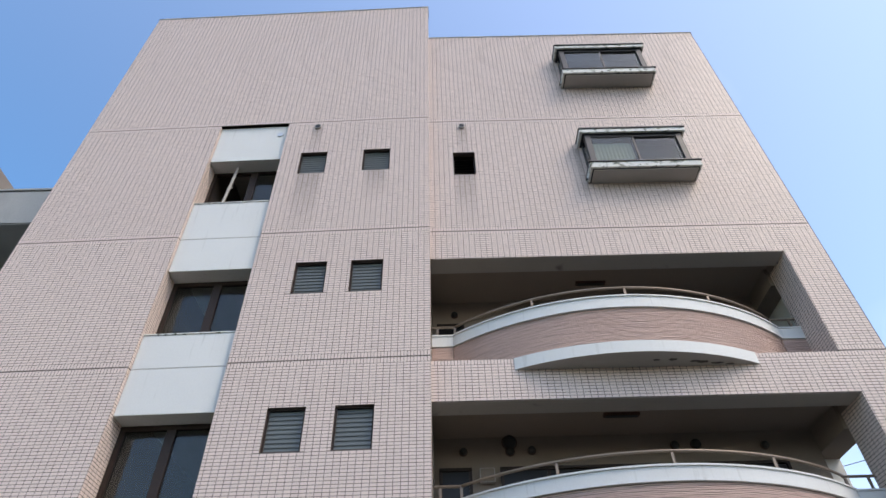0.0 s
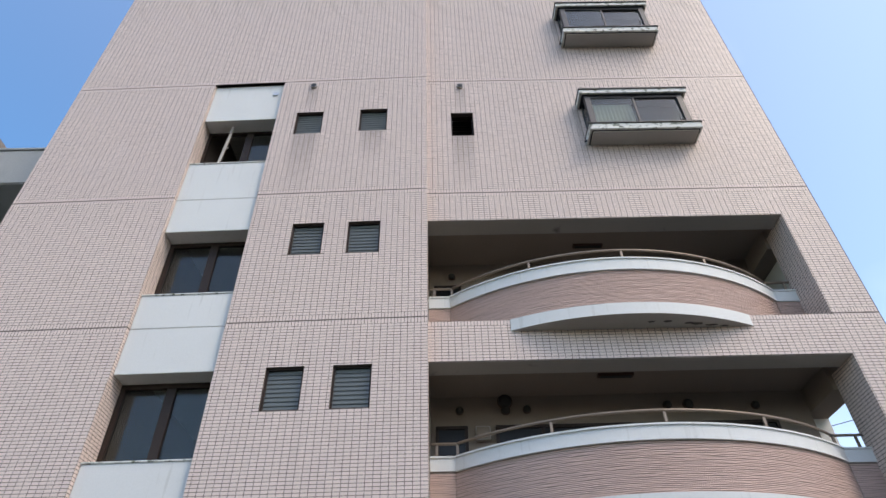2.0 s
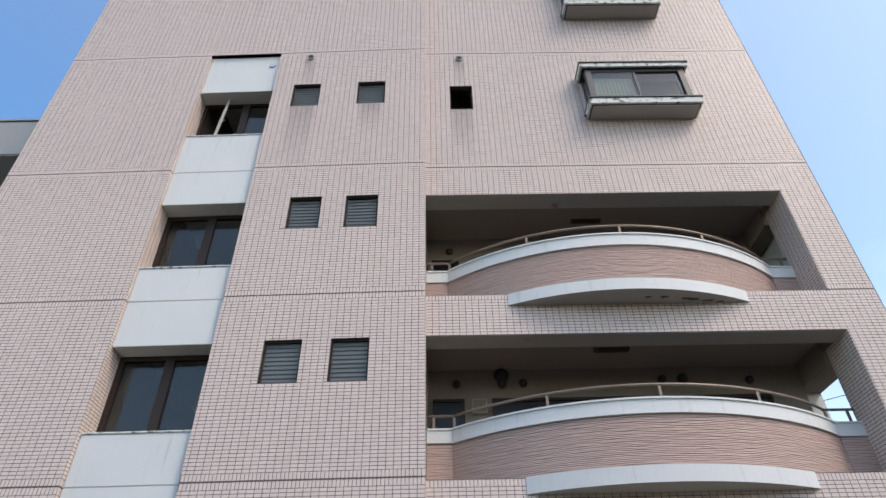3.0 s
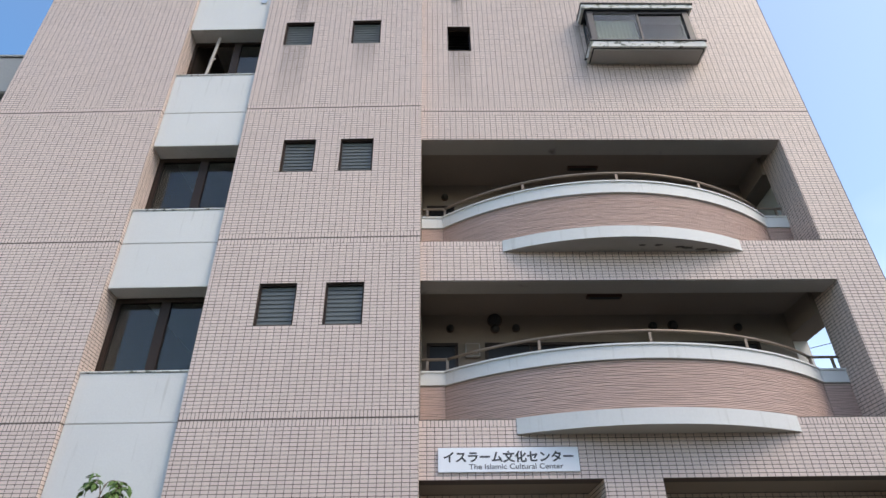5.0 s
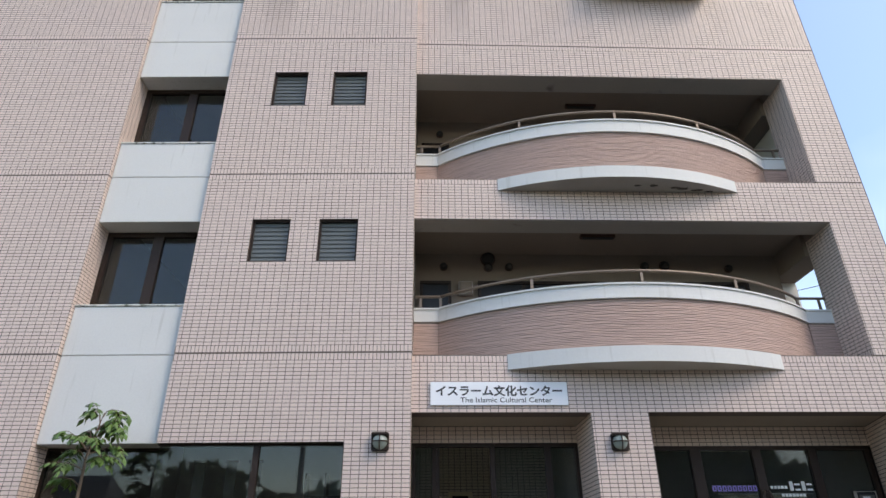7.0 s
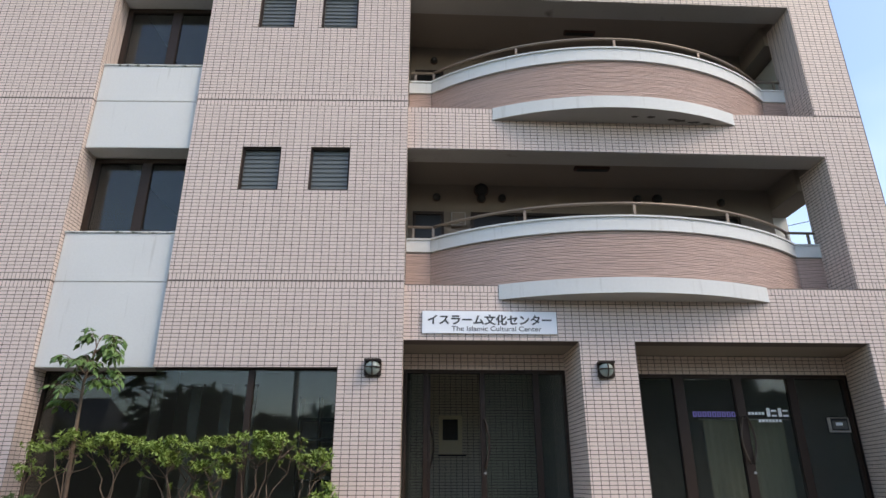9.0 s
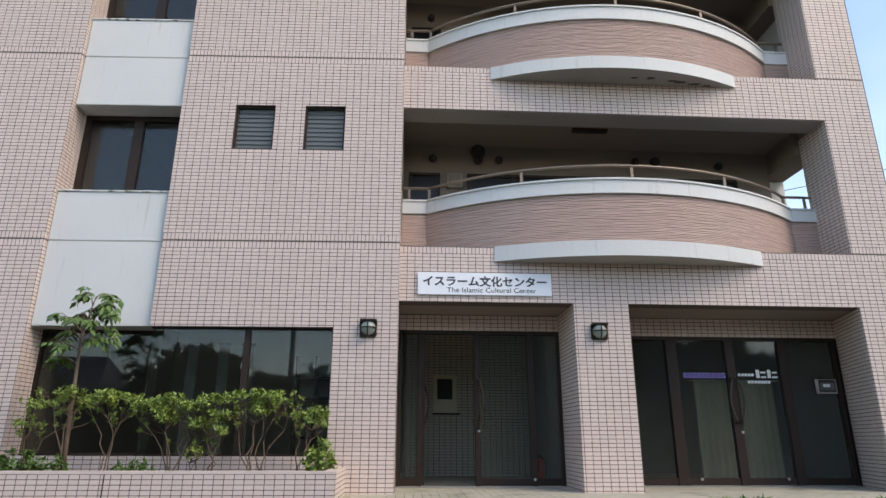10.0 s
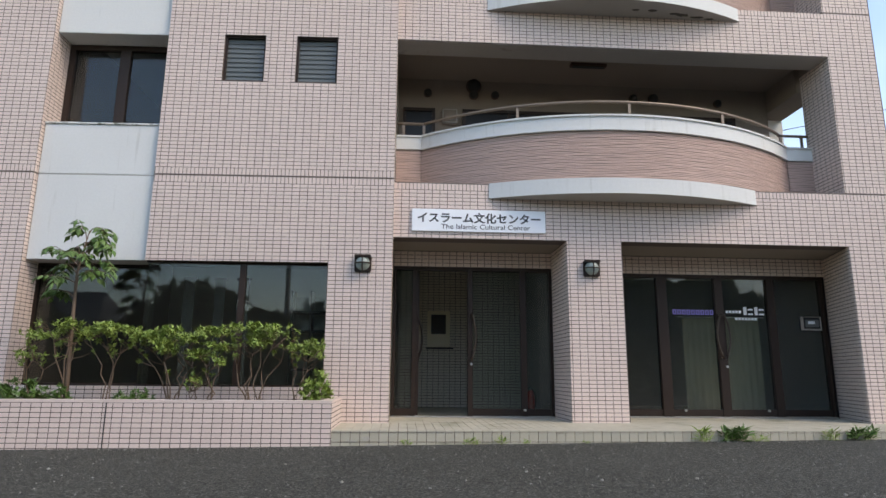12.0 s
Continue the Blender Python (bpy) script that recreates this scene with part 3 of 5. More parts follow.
def balcony(z_floor, z_cap, z_top, z_lip, z_open):
    b = thing("balcony", "bowed balcony with rough pink border tiles, white coping and bronze handrail", "balcony", "curved balconies", at=(CX, 0.5, z_floor))
    made = []
    chord = [(CX + 2.165 * k, YR - 0.004) for k in (-1, 1)]
    # white lip that bows out of the facade
    a1 = math.asin(2.165 / CR)
    n = 40
    rim = [(CX + CR * math.sin(-a1 + 2 * a1 * i / n), CY - CR * math.cos(-a1 + 2 * a1 * i / n)) for i in range(n + 1)]
    ring = rim + [(chord[1][0], YR + 0.0), (chord[0][0], YR + 0.0)]
    m = len(ring)
    v = [(x, y, z_lip) for x, y in ring] + [(x, y, z_floor + 0.004) for x, y in ring]
    side = [(i, (i + 1) % m, m + (i + 1) % m, m + i) for i in range(m)]
    made.append(part("fascia", [(v, side + [tuple(range(m, 2 * m))])], M_WHITE))
    # the lip's underside takes a darker grey than its white fascia
    w2 = [(x, y + 0.0, z_lip - 0.001) for x, y in ring]
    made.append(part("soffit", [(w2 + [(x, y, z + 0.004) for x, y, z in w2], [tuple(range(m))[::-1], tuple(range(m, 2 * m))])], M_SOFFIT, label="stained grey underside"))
    # parapet core and its border tiles
    x0, x1 = CX - END_DX, CX + END_DX
    made.append(part("parapet", [arc_band(CX, CY, CR - 0.20, CR - 0.045, x0, x1, z_floor + 0.004, z_cap),
                                 box(BX0 + 0.002, x0 + 0.05, END_Y, END_Y + 0.15, z_floor + 0.004, z_cap),
                                 box(x1 - 0.05, BX1 + 0.05, END_Y, END_Y + 0.15, z_floor + 0.004, z_cap)], M_PLASTER))
    strips, course = [], 0.0262
    rows = int((z_cap - z_floor - 0.006) / course)
    for i in range(rows):
        z = z_floor + 0.006 + i * course
        cuts = [BX0 + 0.003]
        while cuts[-1] < BX1 - 0.003:
            cuts.append(min(cuts[-1] + random.uniform(0.10, 0.34), BX1 - 0.003))
        cuts = sorted(cuts + [x0, x1])
        wave = random.uniform(0, 6.28)
        for a, c in zip(cuts, cuts[1:]):
            if c - a < 0.004:
                continue
            out = random.uniform(0.002, 0.005)
            flat = c <= x0 + 1e-6 or a >= x1 - 1e-6
            top = course - random.uniform(-0.001, 0.003)
            bv = []
            for q in (a, c):
                yy = END_Y - 0.005 if flat else arc_point(min(max(q, x0), x1), CR - 0.04)
                dz = 0.0035 * math.sin(q * 5.1 + wave) + 0.002 * math.sin(q * 13.0 + wave * 2)
                bv += [(q, yy + 0.03, z + dz), (q, yy - out, z + dz + 0.002), (q, yy - out + 0.004, z + dz + top - 0.003), (q, yy + 0.03, z + dz + top)]
            strips.append((bv, [(1, 5, 6, 2), (0, 4, 5, 1), (2, 6, 7, 3), (0, 1, 2, 3), (7, 6, 5, 4)]))
    tiles = part("border_tiles", strips, M_BORDER, label="rough pink split-face border tiles in thin courses")
    tagged(tiles, kind="stuff")
    made.append(tiles)
    # coping
    made.append(part("coping", [arc_band(CX, CY, CR - 0.22, CR - 0.012, x0 + 0.01, x1 - 0.01, z_cap + 0.03, z_top - 0.03)], M_WHITE, label="white painted coping band"))
    made.append(part("coping_edge", [arc_band(CX, CY, CR - 0.23, CR + 0.012, x0 + 0.01, x1 - 0.01, z_top - 0.03, z_top)], M_WHITE))
    made.append(part("coping_foot", [arc_band(CX, CY, CR - 0.2, CR + 0.002, x0 + 0.01, x1 - 0.01, z_cap - 0.012, z_cap + 0.03)], M_WHITE))
    for a, c in ((BX0 + 0.003, x0 + 0.012), (x1 - 0.012, BX1 + 0.05)):
        made.append(part("coping", [box(a, c, END_Y - 0.03, END_Y + 0.18, z_cap, z_top - 0.03)], M_WHITE))
        made.append(part("coping_edge", [box(a, c, END_Y - 0.05, END_Y + 0.19, z_top - 0.03, z_top)], M_WHITE))
    # handrail
    rr, zr = CR - 0.10, z_top + 0.245
    path = [(x0 + 0.06 + (x1 - x0 - 0.12) * i / 40, 0, 0) for i in range(41)]
    path = [(x, arc_point(x, rr), zr) for x, _, _ in path]
    made.append(part("handrail", [tube(path, 0.026, 8)], M_RAIL, smooth=True))
    made.append(part("handrail", [tube([(BX0 + 0.01, END_Y + 0.05, zr), (x0 + 0.08, END_Y + 0.05, zr)], 0.026, 8)], M_RAIL))
    made.append(part("handrail", [tube([(x1 - 0.08, END_Y + 0.05, zr), (BX1 + 0.04, END_Y + 0.05, zr)], 0.026, 8)], M_RAIL))
    for x in (BX0 + 0.12, x0 + 0.05, 1.74, 3.46, 5.12, x1 - 0.05, BX1 - 0.12):
        yy = arc_point(x, rr) if x0 < x < x1 else END_Y + 0.05
        made.append(part("post", [box(x - 0.022, x + 0.022, yy - 0.012, yy + 0.012, z_top - 0.01, zr)], M_RAIL))
    adopt(b, made)


balcony(BALC[0][0], 4.545, 4.790, 3.515, BALC[0][1])
balcony(BALC[1][0], 7.765, 8.030, 6.780, BALC[1][1])


def balcony_room(k, z0, z1, zc, closed=False):
    """The recess behind a balcony: floor slab, ceiling with a front beam, back wall, side beam and rear column."""
    slab = part("balcony_floor_%d" % k, [box(XS + 0.0, 7.55, YR + 0.302, 2.18, z0 - 0.25, z0)], M_SOFFIT)
    tagged(slab, "grey concrete balcony floor slab", "floor", kind="structure")
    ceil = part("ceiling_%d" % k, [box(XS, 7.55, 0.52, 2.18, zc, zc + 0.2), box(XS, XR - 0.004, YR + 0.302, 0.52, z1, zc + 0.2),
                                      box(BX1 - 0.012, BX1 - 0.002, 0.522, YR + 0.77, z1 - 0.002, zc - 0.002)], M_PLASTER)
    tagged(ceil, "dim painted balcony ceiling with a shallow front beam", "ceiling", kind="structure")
    # lighter tone than the ceiling behind it
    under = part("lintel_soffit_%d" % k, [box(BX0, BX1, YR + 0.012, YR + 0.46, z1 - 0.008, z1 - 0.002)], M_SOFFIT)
    tagged(under, "grey underside of the facade beam, lighter than the ceiling", "trim", kind="structure")
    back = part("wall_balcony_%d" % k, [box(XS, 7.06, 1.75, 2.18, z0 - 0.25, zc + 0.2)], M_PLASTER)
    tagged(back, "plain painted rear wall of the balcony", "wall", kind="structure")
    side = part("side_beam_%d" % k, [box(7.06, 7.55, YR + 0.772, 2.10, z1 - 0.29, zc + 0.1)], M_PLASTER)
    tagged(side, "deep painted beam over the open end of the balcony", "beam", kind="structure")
    col = part("column_%d" % k, [box(7.06, 7.55, 2.06, 2.18, z0, z1 - 0.29), box(7.44, 7.55, YR + 0.772, 2.06, z0, z0 + 0.9)], M_WHITE)
    if closed:
        # white paint here stands in for light falling on a beige wall
        end = part("wall_end_%d" % k, [box(7.45, 7.54, YR + 0.772, 2.06, z0 + 0.9, z1 - 0.29)], M_WHITE)
        tagged(end, "pale painted end wall of the upper balcony", "wall", kind="structure")
    tagged(col, "white painted rear column at the open end", "column", kind="structure")


def balcony_doors(z0, z1, spans):
    for x0, x1 in spans:
        d = thing("balcony_door", "dark bronze sliding glass door at the back of the balcony", "door", "balcony doors", at=((x0 + x1) / 2, 1.70, z0))
        n = max(1, round((x1 - x0) / 0.9))
        w = (x1 - x0) / n
        made = [part("head", [box(x0, x1, 1.66, 1.745, z1 - 0.06, z1)], M_BRONZE, bevel=0.004)]
        for i in range(n + 1):
            c = min(max(x0 + i * w, x0 + 0.03), x1 - 0.03)
            made.append(part("stile", [box(c - 0.03, c + 0.03, 1.67, 1.74, z0, z1 - 0.06)], M_BRONZE))
        for i in range(n):
            made.append(part("pane", [box(x0 + i * w + 0.03, x0 + (i + 1) * w - 0.03, 1.70, 1.706, z0, z1 - 0.06)], M_SMOKED))
        adopt(d, made)


balcony_doors(BALC[0][0], 5.74, ((-0.10, 0.50), (1.02, 6.35)))
balcony_doors(BALC[1][0], 9.02, ((-0.10, 0.50), (1.02, 6.35)))
balcony_room(1, *BALC[0], 6.36)
balcony_room(2, *BALC[1], 9.66, closed=True)


def ceiling_light(x, y, z):
    l = thing("ceiling_light", "dark brown rectangular lamp box on the balcony ceiling, unlit", "lamp", "balcony lamps", at=(x, y, z))
    adopt(l, [part("housing", [box(x - 0.33, x + 0.33, y - 0.06, y + 0.06, z - 0.055, z)], M_BROWNWOOD, bevel=0.008),
              part("diffuser", [box(x - 0.29, x + 0.29, y - 0.045, y + 0.045, z - 0.062, z - 0.05)], M_DARK)])


ceiling_light(3.24, 0.93, 6.36)
ceiling_light(3.32, 1.12, 9.66)


def vent_hood(x, z, r=0.075, y=1.75):
    h = thing("vent_hood", "small dark round vent hood on the balcony wall", "vent", "wall vents", at=(x, y, z))
    adopt(h, [part("collar", [disc((x, y - 0.03, z), (0, 1, 0), r * 1.15, 0.03)], M_BROWNWOOD),
              part("hood", [tube([(x, y - 0.03, z), (x, y - 0.07, z), (x, y - 0.10, z - 0.01)], [r, r * 0.95, r * 0.5], 16)], M_DARK)])


for x, z, r in ((0.36, 6.07, 0.07), (1.24, 6.24, 0.13), (1.24, 6.06, 0.08), (1.65, 6.07, 0.07), (4.36, 6.10, 0.075), (4.76, 6.11, 0.09), (6.05, 6.06, 0.07), (0.30, 9.30, 0.07)):
    vent_hood(x, z, r)
meter = thing("wall_box", "small grey electric box on the balcony wall", "box", at=(0.78, 1.7, 5.5))
adopt(meter, [part("body", [box(0.64, 0.92, 1.63, 1.749, 5.45, 5.72)], M_SOFFIT, bevel=0.01), part("lid", [box(0.66, 0.90, 1.62, 1.632, 5.47, 5.70)], M_PLASTER, bevel=0.004)])


# ---- bay windows ----
def bay_window(z_sill, z_cap, curtain_left):
    b = thing("bay_window", "projecting bay window with dark frames between stained white ledges", "window", "bay windows", at=(4.75, YR, z_sill))
    x0, x1, yf = 3.47, 6.04, -0.40
    yb = YR - 0.004
    wf = yf + 0.07
    made = [part("cap", [box(x0, x1, yf, yb, z_cap, z_cap + 0.13)], M_BAYSTONE, bevel=0.006, label="stained white top ledge"),
            part("cap_flashing", [box(x0 - 0.02, x1 + 0.02, yf - 0.03, yb, z_cap + 0.13, z_cap + 0.165)], M_POST, bevel=0.004, label="dark metal flashing"),
            # thin black sheet across the cap's whole underside
            part("cap_soffit", [box(x0 + 0.06, x1 - 0.06, yf + 0.04, yb, z_cap - 0.025, z_cap)], M_DARK),
            part("ledge", [box(x0 + 0.02, x1, yf - 0.02, yb, z_sill - 0.20, z_sill - 0.02)], M_BAYSTONE, bevel=0.006, label="stained white lower ledge"),
            part("sill_flashing", [box(x0 + 0.01, x1 + 0.03, yf - 0.05, yb, z_sill - 0.02, z_sill + 0.012)], M_POST, bevel=0.004, label="dark metal flashing"),
            part("underside", [box(x0 + 0.10, x1 - 0.07, yf + 0.05, yb, z_sill - 0.235, z_sill - 0.205)], M_SOFFIT, bevel=0.004),
            # thin black slab painted in for the dark recess line, nothing is cut
            part("underside_groove", [box(x0 + 0.07, x1 - 0.04, yf + 0.025, yb, z_sill - 0.206, z_sill - 0.199)], M_DARK),
            part("drip_spout", [tube([(x0 + 0.02, yb - 0.10, z_sill - 0.16), (x0 - 0.035, yb - 0.10, z_sill - 0.20)], 0.022, 8)], M_DARK)]
    for x in (x0 + 0.11, x1 - 0.25):
        made.append(part("corner_post", [box(x, x + 0.14, wf, wf + 0.13, z_sill + 0.012, z_cap - 0.025)], M_POST, bevel=0.006))
    for x in (x0 + 0.11, x1 - 0.15):
        made.append(part("rear_post", [box(x, x + 0.04, yb - 0.07, yb, z_sill + 0.012, z_cap - 0.025)], M_POST, bevel=0.004))
    a0, a1 = x0 + 0.25, x1 - 0.25
    made.append(part("mullion", [box(4.715, 4.765, wf + 0.01, wf + 0.07, z_sill + 0.012, z_cap - 0.025)], M_POST, bevel=0.004))
    made.append(part("head", [box(a0, a1, wf + 0.01, wf + 0.08, z_cap - 0.10, z_cap - 0.025)], M_POST))
    made.append(part("sill_rail", [box(a0, a1, wf + 0.01, wf + 0.08, z_sill + 0.012, z_sill + 0.05)], M_POST))
    for a, c, dy in ((a0, 4.715, 0.025), (4.765, a1, 0.045)):
        p = part("pane", [box(a, c, wf + dy, wf + dy + 0.006, z_sill + 0.05, z_cap - 0.10)], G_BAY)
        p.visible_shadow = False
        made.append(p)
    for x in (x0 + 0.125, x1 - 0.135):
        p = part("side_pane", [box(x, x + 0.006, wf + 0.13, yb - 0.07, z_sill + 0.012, z_cap - 0.025)], G_BAY)
        p.visible_shadow = False
        made.append(p)
    halves = [(a0 + 0.02, 4.70), (4.78, a1 - 0.02)]
    if curtain_left:
        a, c = halves[0]
        fold = [(a + (c - a) * i / 40, wf + 0.14 + 0.010 * math.sin(i * 1.7)) for i in range(41)]
        cloth = [(x, y, z) for x, y in fold for z in (z_sill + 0.03, z_cap - 0.19)]
        made.append(part("curtain", [(cloth, [(2 * i, 2 * i + 2, 2 * i + 3, 2 * i + 1) for i in range(40)])], M_CURTAIN, smooth=True))
    # no room is built here: a black sheet paints its darkness
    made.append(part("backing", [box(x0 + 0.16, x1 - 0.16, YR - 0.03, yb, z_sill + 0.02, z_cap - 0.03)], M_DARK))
    adopt(b, made)


bay_window(16.05, 17.24, False)
bay_window(11.98, 13.14, True)


def pipe_vent(x, z, y):
    p = thing("pipe_vent", "short round grey pipe vent through the facade", "vent", "facade vents", at=(x, y, z))
    adopt(p, [part("pipe", [tube([(x, y + 0.02, z), (x, y - 0.05, z)], 0.085, 16)], M_SOFFIT, smooth=False),
              # the pipe is solid; a black disc paints its dark hollow
              part("mouth", [disc((x, y - 0.051, z), (0, -1, 0), 0.068, 0.004)], M_DARK)])


pipe_vent(-3.05, 14.12, 0.0)
pipe_vent(0.645, 14.12, YR)

# ---- entrances ----
AY, BY = 1.10, 1.20
lintel = part("wall_lintel", [box(A0, A1, AY + 0.005, AY + 0.25, 2.60, AZ + 0.2), box(B0, B1 + 0.5, BY + 0.005, BY + 0.25, 2.56, BZ + 0.2)], M_JOINT)
tagged(lintel, "tiled panel over the recessed entrance doors", "wall", kind="structure")
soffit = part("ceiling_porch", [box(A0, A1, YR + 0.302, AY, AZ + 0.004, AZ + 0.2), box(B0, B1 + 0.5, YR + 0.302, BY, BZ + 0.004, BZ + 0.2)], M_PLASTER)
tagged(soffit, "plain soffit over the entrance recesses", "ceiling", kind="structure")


def storefront(name, label, x0, x1, y, z1, posts, leaf_edges, rail=0.11, skip=()):
    s = thing(name, label, "door", kind="structure", at=((x0 + x1) / 2, y, FLOOR_Z))
    made = [part("head", [box(x0, x1, y, y + 0.10, z1 - 0.06, z1)], M_BRONZE, bevel=0.004),
            part("threshold", [box(x0, x1, y - 0.01, y + 0.11, FLOOR_Z, FLOOR_Z + 0.02)], M_STEEL)]
    for p, w in posts:
        made.append(part("post", [box(p - w, p + w, y, y + 0.10, FLOOR_Z, z1 - 0.06)], M_BRONZE, bevel=0.004))
    for i, (a, b) in enumerate(leaf_edges):
        if i in skip:
            continue
        made.append(part("bottom_rail", [box(a, b, y + 0.02, y + 0.07, FLOOR_Z + 0.025, FLOOR_Z + 0.025 + rail)], M_BRONZE, bevel=0.004))
        g = part("pane", [box(a, b, y + 0.042, y + 0.050, FLOOR_Z + rail, z1 - 0.06)], G_CLEAR)
        g.visible_shadow = False
        made.append(g)
    adopt(s, made)
    return s


A_POSTS = [(A0 + 0.03, 0.028), (0.165, 0.035), (1.10, 0.04), (2.0, 0.05), (A1 - 0.028, 0.026)]
door_a = storefront("door_1", "bronze framed glass entrance doors, one leaf standing open inwards", A0 + 0.004, A1 - 0.004, AY, 2.60, A_POSTS,
                    [(A0 + 0.05, 0.135), (0.20, 1.06), (1.14, 1.96), (2.05, A1 - 0.055)], skip=(1,))
B_POSTS = [(3.36, 0.03), (4.46, 0.09), (5.48, 0.075), (6.42, 0.07), (7.36, 0.03)]
door_b = storefront("door_2", "bronze framed double glass shop doors with side lights, shut", B0 + 0.01, 7.40, BY, 2.56, B_POSTS,
                    [(3.39, 4.38), (4.55, 5.41), (5.555, 6.35), (6.49, 7.33)])


def pull(x, y, z0, z1, bow, side, owner):
    pts = [(x + side * bow * math.sin(math.pi * i / 10), y - 0.05, z0 + (z1 - z0) * i / 10) for i in range(11)]
    pts = [(x, y, z0)] + pts + [(x, y, z1)]
    p = part("handle", [tube(pts, 0.018, 8)], M_PULL, smooth=True, label="curved bronze pull handle")
    adopt(owner, [p])


pull(1.12, AY, 1.05, 1.80, 0.07, 1, door_a)
pull(5.45, BY, 1.13, 1.86, 0.08, -1, door_b)
pull(5.52, BY, 1.13, 1.86, 0.08, 1, door_b)
for x, z, owner, y in ((1.12, 0.98, door_a, AY), (5.53, 0.98, door_b, BY), (2.0, 0.25, door_a, AY), (4.75, 0.25, door_b, BY), (6.2, 0.25, door_b, BY)):
    adopt(owner, [part("lock", [disc((x, y - 0.012, z), (0, 1, 0), 0.022, 0.02, 12)], M_STEEL, label="small steel lock")])
# the open leaf, turned into the hall
leaf = [part("open_leaf", [box(0.205, 0.245, AY + 0.06, AY + 0.15, FLOOR_Z + 0.03, 2.53), box(0.205, 0.245, AY + 0.88, AY + 0.95, FLOOR_Z + 0.03, 2.53),
                           box(0.205, 0.245, AY + 0.15, AY + 0.88, 2.43, 2.53), box(0.205, 0.245, AY + 0.15, AY + 0.88, FLOOR_Z + 0.03, FLOOR_Z + 0.15)], M_BRONZE),
        part("pane", [box(0.222, 0.228, AY + 0.15, AY + 0.88, FLOOR_Z + 0.15, 2.43)], G_CLEAR)]
leaf[1].visible_shadow = False
adopt(door_a, leaf)
pull(0.25, AY + 0.75, 1.05, 1.80, 0.07, 1, door_a)

# the hall behind the entrance and the shop beside it
hall_floor = part("floor", [box(XS, XR - 0.3, YR + 0.0, 5.5, -0.2, FLOOR_Z - 0.004)], M_PORCH)
tagged(hall_floor, "beige tiled hall floor", "floor", kind="structure")
hall = part("wall_hall", [box(XS + 0.1, 2.62, 4.2, 4.3, FLOOR_Z, 3.2)], M_JOINT)
# darker than the other room walls: the shop's dimness is in this colour
M_SHOP = material("charcoal_shop_wall", (0.22, 0.222, 0.215), 0.7, spread=0.2, bump=0.05)
shop = part("wall_shop", [box(2.62, 2.72, AY + 0.26, 5.5, FLOOR_Z, 3.2), box(XR - 0.3, XR - 0.2, 1.46, 5.5, FLOOR_Z, 3.2), box(2.72, XR - 0.3, 5.3, 5.4, FLOOR_Z, 3.2)], M_SHOP)
tagged(shop, "inner walls of the shop, darkened in colour for the dim room", "wall", kind="structure")
tagged(hall, "rear wall of the entrance hall behind grey tiles", "wall", kind="structure")
hall_ceiling = part("ceiling_hall", [box(XS, XR - 0.2, 1.46, 5.5, 3.1, 3.25)], M_ROOM)
tagged(hall_ceiling, "dim hall ceiling", "ceiling", kind="structure")
M_CREAM = material("cream_plastic", (0.72, 0.66, 0.50), 0.5, spread=0.06, bump=0.02)
panel = thing("intercom_panel", "beige intercom panel with a dark screen on the hall wall", "intercom", at=(0.75, 4.19, 1.4))
adopt(panel, [part("plate", [box(0.50, 0.99, 4.16, 4.195, 1.38, 2.16)], M_CREAM, bevel=0.008),
              part("screen", [box(0.58, 0.90, 4.15, 4.162, 1.66, 2.08)], M_DARK, bevel=0.004),
              part("shelf", [box(0.48, 1.06, 4.08, 4.196, 1.345, 1.378)], M_BRONZE)])
ext = thing("fire_extinguisher", "small red fire extinguisher on the hall floor", "extinguisher", at=(2.18, 1.5, FLOOR_Z))
adopt(ext, [part("bottle", [tube([(2.18, 1.5, FLOOR_Z), (2.18, 1.5, FLOOR_Z + 0.34), (2.18, 1.5, FLOOR_Z + 0.40), (2.18, 1.5, FLOOR_Z + 0.43)], [0.065, 0.065, 0.045, 0.025], 16)], M_RED),
            part("valve", [box(2.16, 2.20, 1.46, 1.54, FLOOR_Z + 0.43, FLOOR_Z + 0.48)], M_DARK),
            part("hose", [tube([(2.2, 1.5, FLOOR_Z + 0.45), (2.27, 1.5, FLOOR_Z + 0.35), (2.26, 1.5, FLOOR_Z + 0.15)], 0.012, 6)], M_DARK)])
cur = thing("curtain", "pale pleated curtain hanging inside the shop door", "curtain", at=(6.0, 1.6, FLOOR_Z))
folds = [(4.98 + 0.036 * i, 1.62 + 0.025 * math.sin(i * 1.9), 0) for i in range(40)]
cv = [(x, y, z) for x, y, _ in folds for z in (FLOOR_Z + 0.05, 1.84)]
adopt(cur, [part("cloth", [(cv, [(2 * i, 2 * i + 2, 2 * i + 3, 2 * i + 1) for i in range(39)])], M_SHOPCURTAIN, smooth=True),
            part("rod", [tube([(4.9, 1.62, 1.86), (6.5, 1.62, 1.86)], 0.012, 8)], M_STEEL)])
film = thing("door_lettering", "violet and white lettering films on the shop door glass", "sign", at=(5.4, BY, 1.9))
fy0, fy1 = BY + 0.036, BY + 0.040
letters = []
for i in range(9):
    letters.append(part("violet_bar", [box(4.65 + i * 0.083, 4.668 + i * 0.083, fy0, fy1, 1.865, 1.95), box(4.668 + i * 0.083, 4.71 + i * 0.083, fy0, fy1, 1.933, 1.95), box(4.668 + i * 0.083, 4.71 + i * 0.083, fy0, fy1, 1.865, 1.882), box(4.695 + i * 0.083, 4.712 + i * 0.083, fy0, fy1, 1.882, 1.933)], M_PURPLE))
